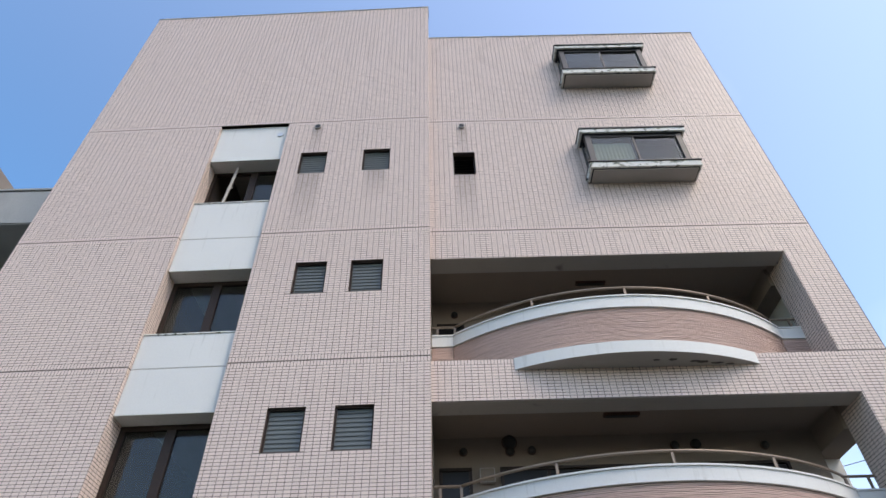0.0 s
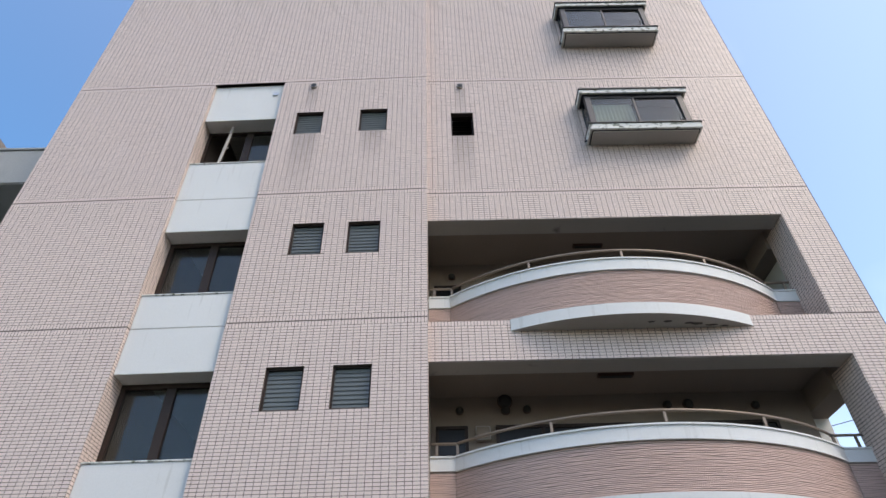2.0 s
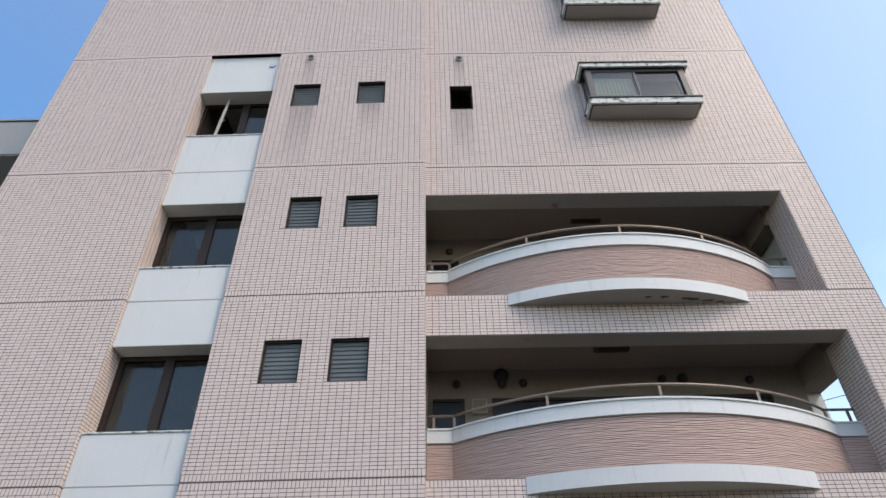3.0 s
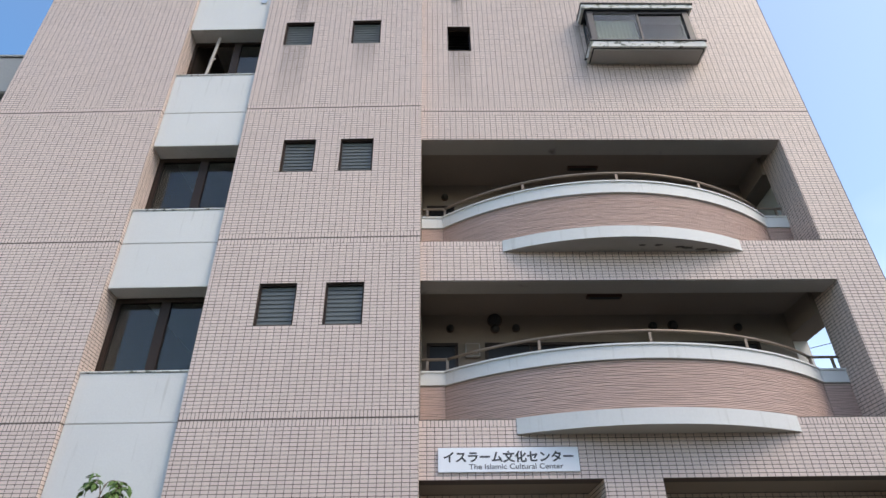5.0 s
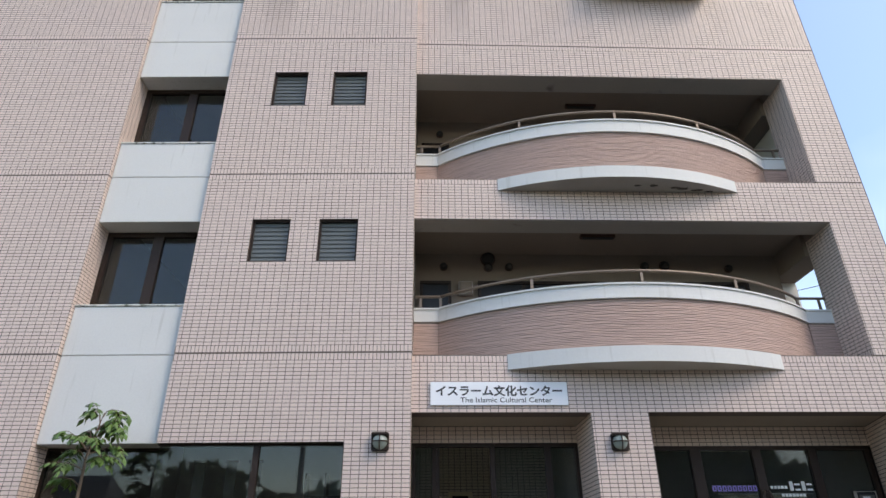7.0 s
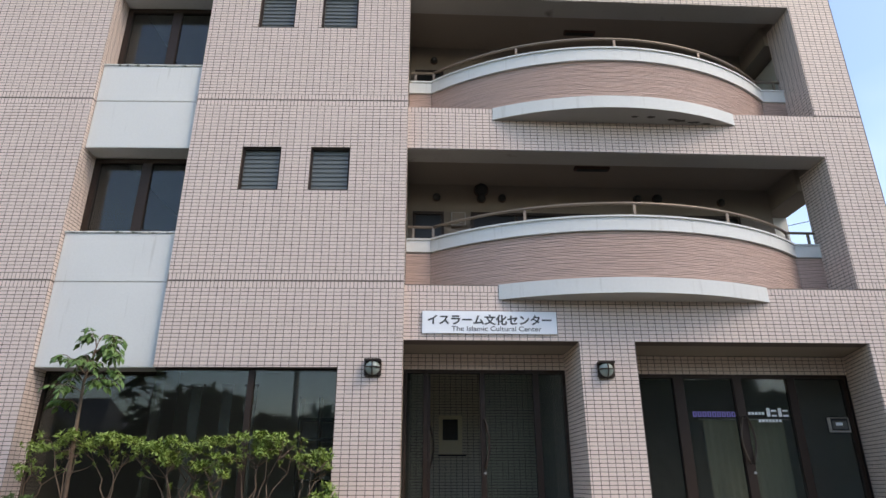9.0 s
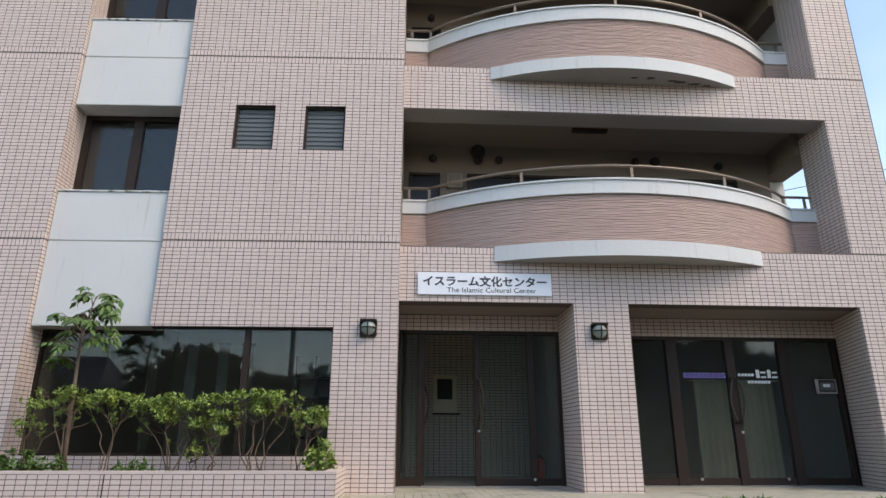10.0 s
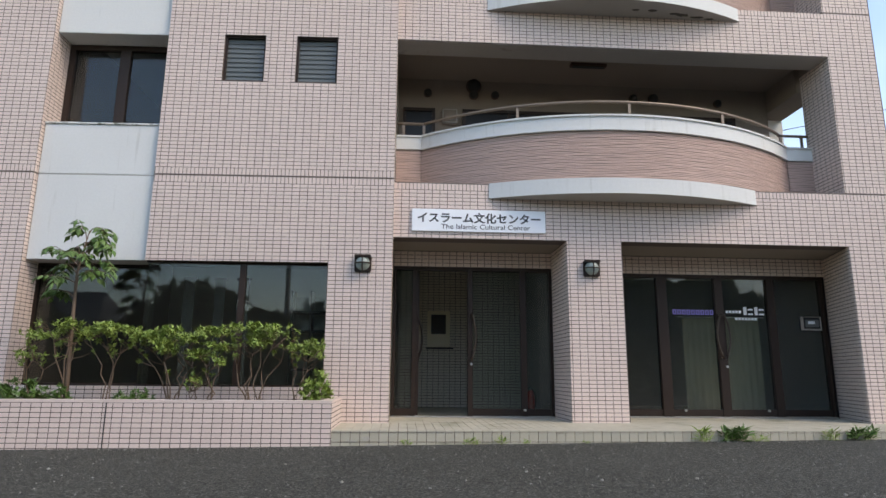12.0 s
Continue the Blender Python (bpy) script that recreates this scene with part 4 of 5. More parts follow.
for i in range(5):
    letters.append(part("white_bar", [box(5.60 + i * 0.058, 5.645 + i * 0.058, fy0, fy1, 1.90, 1.945)], M_WHITEFILM))
for i in range(2):
    x = 5.92 + i * 0.20
    letters.append(part("white_bar", [box(x, x + 0.06, fy0, fy1, 1.87, 2.01), box(x + 0.08, x + 0.17, fy0, fy1, 1.87, 1.90), box(x + 0.08, x + 0.17, fy0, fy1, 1.95, 1.98)], M_WHITEFILM))
for i in range(7):
    letters.append(part("white_bar", [box(5.76 + i * 0.058, 5.805 + i * 0.058, fy0, fy1, 1.78, 1.825)], M_WHITEFILM))
adopt(film, letters)
plate = thing("mail_slot", "brushed steel mail slot set in the side light", "mailbox", at=(7.0, BY + 0.06, 1.6))
adopt(plate, [part("plate", [box(6.910, 7.320, BY + 0.020, BY + 0.04, 1.605, 1.87)], M_DARK, bevel=0.004),
              part("bezel", [box(6.930, 6.980, BY + 0.012, BY + 0.021, 1.615, 1.855), box(6.980, 7.300, BY + 0.012, BY + 0.021, 1.615, 1.645), box(6.980, 7.300, BY + 0.012, BY + 0.021, 1.845, 1.855),
                             box(7.285, 7.300, BY + 0.012, BY + 0.021, 1.645, 1.845)], M_STEEL),
              part("flap", [box(7.010, 7.260, BY + 0.010, BY + 0.021, 1.67, 1.80)], M_DARKGREY, bevel=0.004),
              part("slot", [box(7.060, 7.180, BY + 0.006, BY + 0.011, 1.725, 1.775)], M_SIGN)])


# ---- sign over the entrance ----
board = thing("sign_board", "white sign board with black Japanese and English lettering over the entrance", "sign", at=(1.1, YR, 2.98))
SX0, SX1, SZ0, SZ1 = 0.085, 2.165, 2.970, 3.322
sy = YR - PROUD - 0.035
made = [part("panel", [box(SX0, SX1, sy, YR - 0.004, SZ0, SZ1)], M_SIGN, bevel=0.004)]


def glyphs(text, height, bold):
    """The outline mesh of a text, in its own plane."""
    cu = bpy.data.curves.new("character", "FONT")
    cu.body, cu.size, cu.extrude, cu.offset = text, height, 0.002, bold
    tmp = new("character", cu)
    bpy.context.view_layer.update()
    me = bpy.data.meshes.new_from_object(tmp.evaluated_get(bpy.context.evaluated_depsgraph_get()))
    bpy.data.objects.remove(tmp)
    co = np.zeros(len(me.vertices) * 3)
    me.vertices.foreach_get("co", co)
    return me, co.reshape(-1, 3)


def lettering(text, x0, x1, z, height, bold):
    """One mesh for each character, spread from x0 to x1."""
    me, co = glyphs(text, height, bold)
    ends = np.maximum.accumulate([glyphs(text[:i + 1], height, bold)[1][:, 0].max() for i in range(len(text))])
    w, low = np.ptp(co[:, 0]), co[:, 0].min()
    bm = bmesh.new()
    bm.from_mesh(me)
    left, sets = set(bm.verts), {}
    while left:
        stack, island = [left.pop()], []
        while stack:
            q = stack.pop()
            island.append(q)
            for e in q.link_edges:
                r = e.other_vert(q)
                if r in left:
                    left.remove(r)
                    stack.append(r)
        mid = (min(q.co.x for q in island) + max(q.co.x for q in island)) / 2
        sets.setdefault(int(np.searchsorted(ends, mid)), []).extend(island)
    out = []
    for key in sorted(sets):
        index = {q: k for k, q in enumerate(sets[key])}
        v = [((x0 + (q.co.x - low) / w * (x1 - x0)) * SCALE, (sy - 0.002 - q.co.z) * SCALE, (z + q.co.y) * SCALE) for q in sets[key]]
        f = [tuple(index[q] for q in face.verts) for face in bm.faces if face.verts[0] in index]
        letter = bpy.data.meshes.new("character")
        letter.from_pydata(v, [], f)
        letter.materials.append(M_INK)
        out.append(new("character", letter))
    bm.free()
    return out


made += lettering("イスラーム文化センター", 0.165, 2.085, 3.122, 0.168, 0.0046)
made += lettering("The Islamic Cultural Center", 0.535, 1.92, 3.012, 0.105, 0.0004)
adopt(board, made)


# ---- bulkhead wall lamps ----
def wall_lamp(x, z, y):
    l = thing("wall_lamp", "square dark bulkhead lamp with a round frosted glass and guard, unlit", "lamp", "entrance lamps", at=(x, y, z))
    made = [part("base", [box(x - 0.125, x + 0.125, y - 0.05, y + 0.004, z - 0.125, z + 0.125)], M_BRONZE, bevel=0.012)]
    v, f = [], []
    n, rings, r = 20, 6, 0.108
    for i in range(rings + 1):
        a = math.pi / 2 * i / rings
        for k in range(n):
            w = 2 * math.pi * k / n
            v.append((x + r * math.cos(a) * math.cos(w), y - 0.05 - 0.10 * math.sin(a), z + r * math.cos(a) * math.sin(w)))
    for i in range(rings):
        for k in range(n):
            m = (k + 1) % n
            f.append((i * n + k, (i + 1) * n + k, (i + 1) * n + m, i * n + m))
    made.append(part("globe", [(v, f)], M_LAMPGLASS, smooth=True))
    for turn in (0, 1):
        pts = []
        for i in range(13):
            a = math.pi * i / 12
            c, s = 0.118 * math.cos(a), 0.113 * math.sin(a)
            pts.append((x + (c if turn else 0), y - 0.05 - s, z + (0 if turn else c)))
        made.append(part("guard", [tube(pts, 0.009, 6)], M_BRONZE))
    v, f = box(x - 0.125, x + 0.125, y - 0.13, y - 0.05, z + 0.085, z + 0.125)
    made.append(part("hood", [(v, f)], M_BRONZE, bevel=0.01))
    adopt(l, made)


wall_lamp(-0.63, 2.415, -PROUD)
wall_lamp(2.865, 2.43, YR - PROUD)


# ---- roof edges ----
edge_l = part("roof_coping_west", [box(XL - 0.02, XS + 0.02, -0.02, 0.35, TOP_L, TOP_L + 0.05)], M_CONCRETE, bevel=0.01)
tagged(edge_l, "thin grey metal coping on the taller parapet", "trim", kind="structure")
edge_r = part("roof_coping_east", [box(XS + 0.03, XR + 0.02, YR - 0.02, YR + 0.35, TOP_R, TOP_R + 0.05)], M_CONCRETE, bevel=0.01)
tagged(edge_r, "thin grey metal coping on the lower parapet", "trim", kind="structure")
soffit_w = part("recess_soffit", [box(XC0, XC1, 0.0, WIN_Y + 0.2, 14.36, 14.37)], M_JOINT)
tagged(soffit_w, "dark head of the white panel recess", "trim", kind="structure")

# ---- neighbouring building behind the west wing ----
nb = thing("neighbour_building", "weathered grey concrete building with a deep flat roof slab", "building", at=(-20, 8, 0))
adopt(nb, [part("roof_slab", [box(-30, -10.0, 3.0, 12, 14.0, 15.45)], M_CONCRETE, bevel=0.03),
           part("roof_edge", [box(-30, -9.96, 2.96, 12, 15.45, 15.52)], M_CONCRETE),
           part("wall", [box(-30, -10.4, 5.0, 12, 0, 14.0)], M_CONCRETE),
           part("stair_block", [box(-30, -15.25, 2.9, 11, 15.45, 18.0)], M_PLASTER)])

# ---- porch ----
PY0, PY1 = -1.28, -1.10
porch_core = part("porch", [([(-0.87, PY0 + 0.02, -0.4), (XR + 3, PY1 + 0.02, -0.4), (XR + 3, 0.04, -0.4), (-0.87, 0.04, -0.4),
                              (-0.87, PY0 + 0.02, FLOOR_Z - 0.012), (XR + 3, PY1 + 0.02, FLOOR_Z - 0.012), (XR + 3, 0.04, FLOOR_Z - 0.012), (-0.87, 0.04, FLOOR_Z - 0.012)],
                             box(0, 1, 0, 1, 0, 1)[1])], M_JOINT)
v = porch_core.data.vertices
co = [(-0.87, PY0 + 0.02, -0.4), (XR + 3, PY1 + 0.02, -0.4), (-0.87, 0.04, -0.4), (XR + 3, 0.04, -0.4),
      (-0.87, PY0 + 0.02, FLOOR_Z - 0.012), (XR + 3, PY1 + 0.02, FLOOR_Z - 0.012), (-0.87, 0.04, FLOOR_Z - 0.012), (XR + 3, 0.04, FLOOR_Z - 0.012)]
for k, c in enumerate(co):
    v[k].co = Vector(c) * SCALE
tagged(porch_core, "low porch step faced with square beige tiles and dark joints", "step", kind="structure")


def front_y(x):
    return PY0 + (PY1 - PY0) * (x + 0.87) / (XR + 3 + 0.87)


pt, x = [], -0.87
nosing_mesh = mesh("nosing_tile", [box(0.004, 0.113, -0.006, 0.21, FLOOR_Z - 0.022, FLOOR_Z)], M_PORCH)
riser_mesh = mesh("riser_tile", [box(0.004, 0.113, 0.0, 0.03, FLOOR_Z - 0.134, FLOOR_Z - 0.028)], M_PORCH)
PW = 0.117
while x < XR + 2.9:
    a, b = x + 0.004, x + PW - 0.004
    y = front_y(x)
    # two courses of the riser and the nosing
    for z0, z1 in ((-0.21, FLOOR_Z - 0.142),):
        for zz0, zz1 in ((z0, z1),):
            pt.append(box(a, b, y + random.uniform(-0.001, 0.001), y + 0.03, zz0, zz1))
    for name, data in (("nosing_tile", nosing_mesh), ("riser_tile", riser_mesh)):
        t = new(name, data)
        t.location = Vector((x, y, 0)) * SCALE
        t.parent = porch_core
    yy = y + 0.218
    while yy < 1.05:
        pt.append(box(a, b, yy, min(yy + 0.21, 1.09), FLOOR_Z - 0.04, FLOOR_Z + random.uniform(-0.001, 0.001)))
        yy += 0.218
    x += PW
floor_tiles = part("porch_tiles", pt, M_PORCH, porch_core, "worn beige porch tiles")
tagged(floor_tiles, kind="stuff")

# ---- planter ----
PX0, PX1, PTOP = -10.5, -0.875, 0.482
planter = part("planter", [box(PX0, PX1, -1.29, -1.15, -0.5, PTOP - 0.01), box(PX1 - 0.14, PX1, -1.15, -0.002, -0.5, PTOP - 0.01), box(PX0, PX0 + 0.14, -1.15, -0.002, -0.5, PTOP - 0.01)], M_JOINT)
tagged(planter, "long raised planter faced with pink tiles along the facade", "planter", kind="structure")
soil = part("soil", [box(PX0 + 0.14, PX1 - 0.14, -1.15, -0.002, -0.3, 0.37)], M_SOIL)
tagged(soil, "dry brown soil filling the planter", "soil", kind="structure")
planter_cells = tile_cells(PX0, PX1, -0.2, PTOP - 0.035, row_lines(-0.2, PTOP - 0.035), -0.875)
planter_near = [c for c in planter_cells if c[0] > -4.3]
pl = tiled([c for c in planter_cells if c[0] <= -4.3], (0, -1.29, 0), (1, 0, 0), (0, 0, 1))
pl += tiled(tile_cells(-1.29, -0.0, -0.2, PTOP - 0.035, row_lines(-0.2, PTOP - 0.035), -1.29), (PX1, 0, 0), (0, 1, 0), (0, 0, 1))
x = PX0
while x < PX1 - 0.02:
    part("rim_tile", [box(x + 0.001, min(x + 0.236, PX1 + 0.006), -1.297, -1.14, PTOP - 0.033, PTOP + random.uniform(-0.001, 0.001))], M_TILE, planter)
    x += 0.2376
y = -1.14
while y < -0.02:
    part("rim_tile", [box(PX1 - 0.15, PX1 + 0.006, y + 0.002, min(y + 0.236, -0.006), PTOP - 0.033, PTOP)], M_TILE, planter)
    y += 0.2376
pt_ob = part("planter_tiles", pl, M_TILE, planter)
tagged(pt_ob, "pale pink tiles and rounded rim tiles of the planter", kind="stuff")

# ---- tiles of the facade ----
random.seed(3)


def facade_tiles(owner, rect_list, y, label):
    cells = []
    x0, x1, z1, holes = rect_list
    for a, b, c, d in tile_cells(x0, x1, -0.14, z1, FACADE_ROWS, XS):
        hit = [h for h in holes if h[0] < b and h[1] > a and h[2] < d and h[3] > c]
        if not hit:
            cells.append((a, b, c, d))
        else:
            cells += [q for q in rects(a, b, c, d, hit) if q[1] - q[0] > 0.012 and q[3] - q[2] > 0.012]
    return cells


west = tiled(tile_cells(XL, XC0, -0.14, TOP_L, FACADE_ROWS, XC0), (0, 0, 0), (1, 0, 0), (0, 0, 1))
# cheek of the west wing beside the white panels
west += tiled(tile_cells(0.0, 0.46, -0.14, 14.36, FACADE_ROWS, 0.0), (XC0, 0, 0), (0, 1, 0), (0, 0, 1))
tagged(part("wall_tiles", west, M_TILE, wall_west), "small pale pink rectangular tiles with dark joints", kind="stuff")

PIER = (-1.15, XS, 0.13, 2.25)
mid_cells = facade_tiles(wall_middle, (XC0, XS, TOP_L, mid_holes), 0, "")
near = [c for c in mid_cells if c[0] >= PIER[0] - 0.001 and c[3] <= PIER[3] and c[2] >= PIER[2] - 0.07]
rest = [c for c in mid_cells if c not in set(near)]
# narrow return where the wing steps out in front of the balcony wing
step_side = tiled(tile_cells(0.0, 0.17, -0.14, TOP_L, FACADE_ROWS, 0.0), (XS, 0, 0), (0, 1, 0), (0, 0, 1))
tagged(part("wall_tiles", tiled(rest, (0, 0, 0), (1, 0, 0), (0, 0, 1)) + step_side, M_TILE, wall_middle), "small pale pink rectangular tiles with dark joints", kind="stuff")
shared = {}


def tile_parts(cells, y, owner, side_x=None):
    """Single tiles on a wall that faces -y, or -x where its x is given; alike ones on one mesh."""
    for a, b, c, d in cells:
        key = (round(b - a, 3), round(d - c, 3))
        if key not in shared:
            shared[key] = mesh("tile", [tile_box(Vector(), Vector((1, 0, 0)), Vector((0, 0, 1)), Vector((0, -1, 0)), 0, b - a, 0, d - c, PROUD)], M_TILE)
        t = new("tile", shared[key])
        t.location = Vector((a, y, c) if side_x is None else (side_x, -a, c)) * SCALE
        t.rotation_euler = (0, 0, 0 if side_x is None else radians(-90))
        t.parent = owner


tile_parts(near, 0, wall_middle)
tile_parts(planter_near, -1.29, planter)

east_cells = facade_tiles(wall_east, (XS, XR, TOP_R, east_holes), YR, "")
east_near = {c for c in east_cells if c[0] >= A1 - 0.001 and c[1] <= B0 + 0.001 and c[3] <= 2.20}
tile_parts(sorted(east_near), YR, wall_east)
east = tiled([c for c in east_cells if c not in east_near], (0, YR, 0), (1, 0, 0), (0, 0, 1))
tagged(part("wall_tiles", east, M_TILE, wall_east), "small pale pink rectangular tiles with dark joints", kind="stuff")

cheeks = []
for z0, z1 in BALC:       # right-hand cheek of each balcony, facing -x
    cheeks += tiled(tile_cells(-(YR + 0.77), -YR, z0, z1, FACADE_ROWS, -YR), (BX1, 0, 0), (0, -1, 0), (0, 0, 1))
door_cheek = tile_cells(-1.10, -YR, FLOOR_Z, AZ, FACADE_ROWS, -YR)
tile_parts([c for c in door_cheek if c[3] <= 1.90], 0, pier_core, A1)
cheeks += tiled([c for c in door_cheek if c[3] > 1.90], (A1, 0, 0), (0, -1, 0), (0, 0, 1))
sl = Vector((-0.36, -1.15, 0)).normalized()
cheeks += tiled(tile_cells(-1.20, 0, FLOOR_Z, BZ, FACADE_ROWS, 0), (B1, YR + 0.05, 0), sl, (0, 0, 1))
cheeks += tiled(tile_cells(-YR - 0.05, -YR, FLOOR_Z, BZ, FACADE_ROWS, -YR), (B1, 0, 0), (0, -1, 0), (0, 0, 1))
tagged(part("cheek_tiles", cheeks, M_TILE, pier_core), "pale pink tiles lining the recesses", kind="stuff")
lint = tiled(tile_cells(A0, A1, 2.60, AZ, row_lines(2.60, AZ), XS), (0, AY + 0.005, 0), (1, 0, 0), (0, 0, 1))
lint += tiled(tile_cells(B0, B1 + 0.4, 2.56, BZ, row_lines(2.56, BZ), B0), (0, BY + 0.005, 0), (1, 0, 0), (0, 0, 1))
tagged(part("lintel_tiles", lint, M_TILE, lintel), "pale pink tiles over the doors", kind="stuff")
hall_t = tiled(tile_cells(XS + 0.1, 2.62, FLOOR_Z, 3.1, row_lines(FLOOR_Z, 3.1), XS), (0, 4.2, 0), (1, 0, 0), (0, 0, 1))
tagged(part("hall_tiles", hall_t, M_GREYTILE, hall), "grey tiles of the hall's rear wall", kind="stuff")


# ---- plants ----
def leaf(p, d, up, length, width):
    """A folded pointed leaf of four triangles."""
    d = d.normalized()
    s = d.cross(up)
    s = s.normalized() if s.length > 1e-3 else Vector((1, 0, 0))
    n = s.cross(d)
    a, b, m = p, p + d * length - n * length * 0.18, p + d * length * 0.45 + n * length * 0.06
    l, r = p + d * length * 0.42 + s * width / 2 - n * width * 0.1, p + d * length * 0.42 - s * width / 2 - n * width * 0.1
    return [tuple(q) for q in (a, r, b, l, m)], [(0, 1, 4), (1, 2, 4), (2, 3, 4), (3, 0, 4)]


def rnd(a=1.0):
    return Vector((random.uniform(-a, a), random.uniform(-a, a), random.uniform(-a, a)))


def rosette(p, axis, n, length, width):
    out = []
    axis = axis.normalized()
    for k in range(n):
        d = (axis * random.uniform(0.2, 0.9) + rnd(1.0)).normalized()
        out.append(leaf(p, d, Vector((0, 0, 1)) + rnd(0.4), length * random.uniform(0.7, 1.2), width * random.uniform(0.8, 1.2)))
    return out


def shrub(x, cx, spread, height, thick, tufts, seed, y=-0.62, z0=0.37):
    """A leggy clipped azalea: crooked bare stems that fan out under a flat, layered top of leaf tufts."""
    random.seed(seed)
    s = thing("shrub", "leggy azalea with bare crooked stems under a clipped green top", "shrub", "planter shrubs", at=(x, y, z0))
    stems, leaves, tips = [], [], []
    arms = max(3, round(spread * 9))
    for k in range(arms):
        p = Vector((x + random.uniform(-0.06, 0.06), y + random.uniform(-0.06, 0.06), z0 - 0.03))
        w = 2 * k / (arms - 1) - 1
        aim = Vector((cx + spread * w * random.uniform(0.7, 0.95), y + random.uniform(-0.22, 0.22), z0 + height - thick * random.uniform(0.45, 0.8)))
        pts = [p]
        for i in range(1, 7):
            q = p.lerp(aim, i / 6) + rnd(0.045) * (1 if i < 6 else 0)
            q.x -= (aim.x - p.x) * 0.22 * math.sin(math.pi * i / 6)
            pts.append(q)
        stems.append(tube(pts, [0.015, 0.011, 0.009, 0.008, 0.007, 0.005, 0.003], 5))
        for b in range(6):
            base = pts[random.choice((4, 5, 5, 6, 6))]
            tip = base + Vector((random.uniform(-0.22, 0.22), random.uniform(-0.18, 0.18), random.uniform(0.05, thick * 0.6)))
            tip.z = min(tip.z, z0 + height - 0.02)
            stems.append(tube([base, base.lerp(tip, 0.5) + rnd(0.02), tip], [0.006, 0.004, 0.002], 4))
            tips.append(tip)
    layers = [(random.uniform(-1, 1), random.random(), random.uniform(0.10, 0.2)) for k in range(max(3, round(spread * 14)))]
    for i in range(tufts):
        if i < len(tips):
            c = tips[i] + rnd(0.03)
        else:
            # flat sprays at several heights, the upper ones fuller
            w, lift, half = random.choice(layers)
            lift = 1 - thick * lift * lift
            c = Vector((cx + spread * w + random.gauss(0, half * 0.4), y + random.gauss(0, 0.15), z0 + height + (lift - 1) + random.gauss(0, 0.022) - 0.05 * abs(w)))
        leaves += rosette(c, Vector((random.uniform(-0.5, 0.5), random.uniform(-0.6, 0.2), 0.7)), random.randint(8, 12), 0.070, 0.029)
    adopt(s, [part("branchwork", stems, M_BARK, smooth=True, label="bare crooked brown stems"), part("crown", leaves, M_LEAF, label="clipped layer of fresh green leaves")])


for k, spec in enumerate(((-4.86, -4.84, 0.22, 0.93, 0.40, 50), (-4.42, -4.44, 0.22, 1.09, 0.24, 56), (-3.86, -3.98, 0.32, 1.05, 0.36, 120), (-3.04, -3.20, 0.60, 1.03, 0.40, 270),
                          (-2.54, -2.53, 0.16, 0.83, 0.24, 26), (-2.06, -2.20, 0.34, 1.07, 0.30, 120), (-1.96, -1.70, 0.26, 1.09, 0.36, 100), (-1.40, -1.31, 0.22, 0.88, 0.28, 60), (-2.78, -2.76, 0.14, 0.50, 0.30, 16))):
    shrub(*spec, 11 + k)


def bush(x, y, z0, r, h, tufts, seed, mat, label, length=0.07):
    random.seed(seed)
    s = thing("low_plant", label, "plant", "low planter plants", at=(x, y, z0))
    leaves, stems = [], []
    for i in range(tufts):
        a, q = random.uniform(0, 2 * math.pi), math.sqrt(random.random())
        c = Vector((x + r * q * math.cos(a), y + 0.6 * r * q * math.sin(a), z0 + h * random.uniform(0.1, 1.0) * (1 - 0.55 * q * q)))
        leaves += rosette(c, Vector((math.cos(a) * q, math.sin(a) * q, 0.8)), random.randint(5, 8), length, length * 0.5)
        if i % 6 == 0:
            stems.append(tube([(x + (c.x - x) * 0.2, y, z0 - 0.02), tuple(c)], [0.005, 0.003], 4))
    adopt(s, [part("branchwork", stems, M_BARK), part("foliage", leaves, mat)])


bush(-4.98, -0.70, 0.37, 0.38, 0.38, 120, 31, M_LEAFDARK, "low spreading green plant in the planter", 0.075)
bush(-4.42, -0.78, 0.37, 0.14, 0.28, 36, 32, M_LEAFDARK, "low spreading green plant in the planter", 0.07)
bush(-3.46, -0.78, 0.37, 0.30, 0.24, 70, 33, M_LEAFDARK, "low spreading green plant in the planter", 0.06)
bush(-1.16, -0.66, 0.37, 0.20, 0.50, 90, 34, M_LEAF, "upright bright green bush at the planter's end", 0.085)


def compound_leaf(base, out, length, droop, pairs):
    """A stalk that arches out and down, with pairs of pointed leaflets and one at its end."""
    out = out.normalized()
    pts = [base + out * length * f + Vector((0, 0, 0.20 * length * f - droop * length * f * f)) for f in (0, 0.25, 0.5, 0.75, 1.0)]
    side = out.cross(Vector((0, 0, 1)))
    side = side.normalized() if side.length > 1e-3 else Vector((1, 0, 0))
    blades = []
    for i in range(pairs + 1):
        f = 0.30 + 0.70 * i / pairs
        k = min(3, int(f * 4))
        p = pts[k].lerp(pts[k + 1], f * 4 - k)
        size = random.uniform(0.10, 0.15)
        for sgn in ((0,) if i == pairs else (-1, 1)):
            d = out * random.uniform(0.3, 0.7) + side * sgn * random.uniform(0.7, 1.1) + Vector((0, 0, random.uniform(-0.95, -0.25)))
            blades.append(leaf(p, d, Vector((0, 0, 1)) + rnd(0.35), size, size * random.uniform(0.46, 0.60)))
    return tube(pts, [0.005, 0.004, 0.003, 0.0025, 0.002], 4), blades


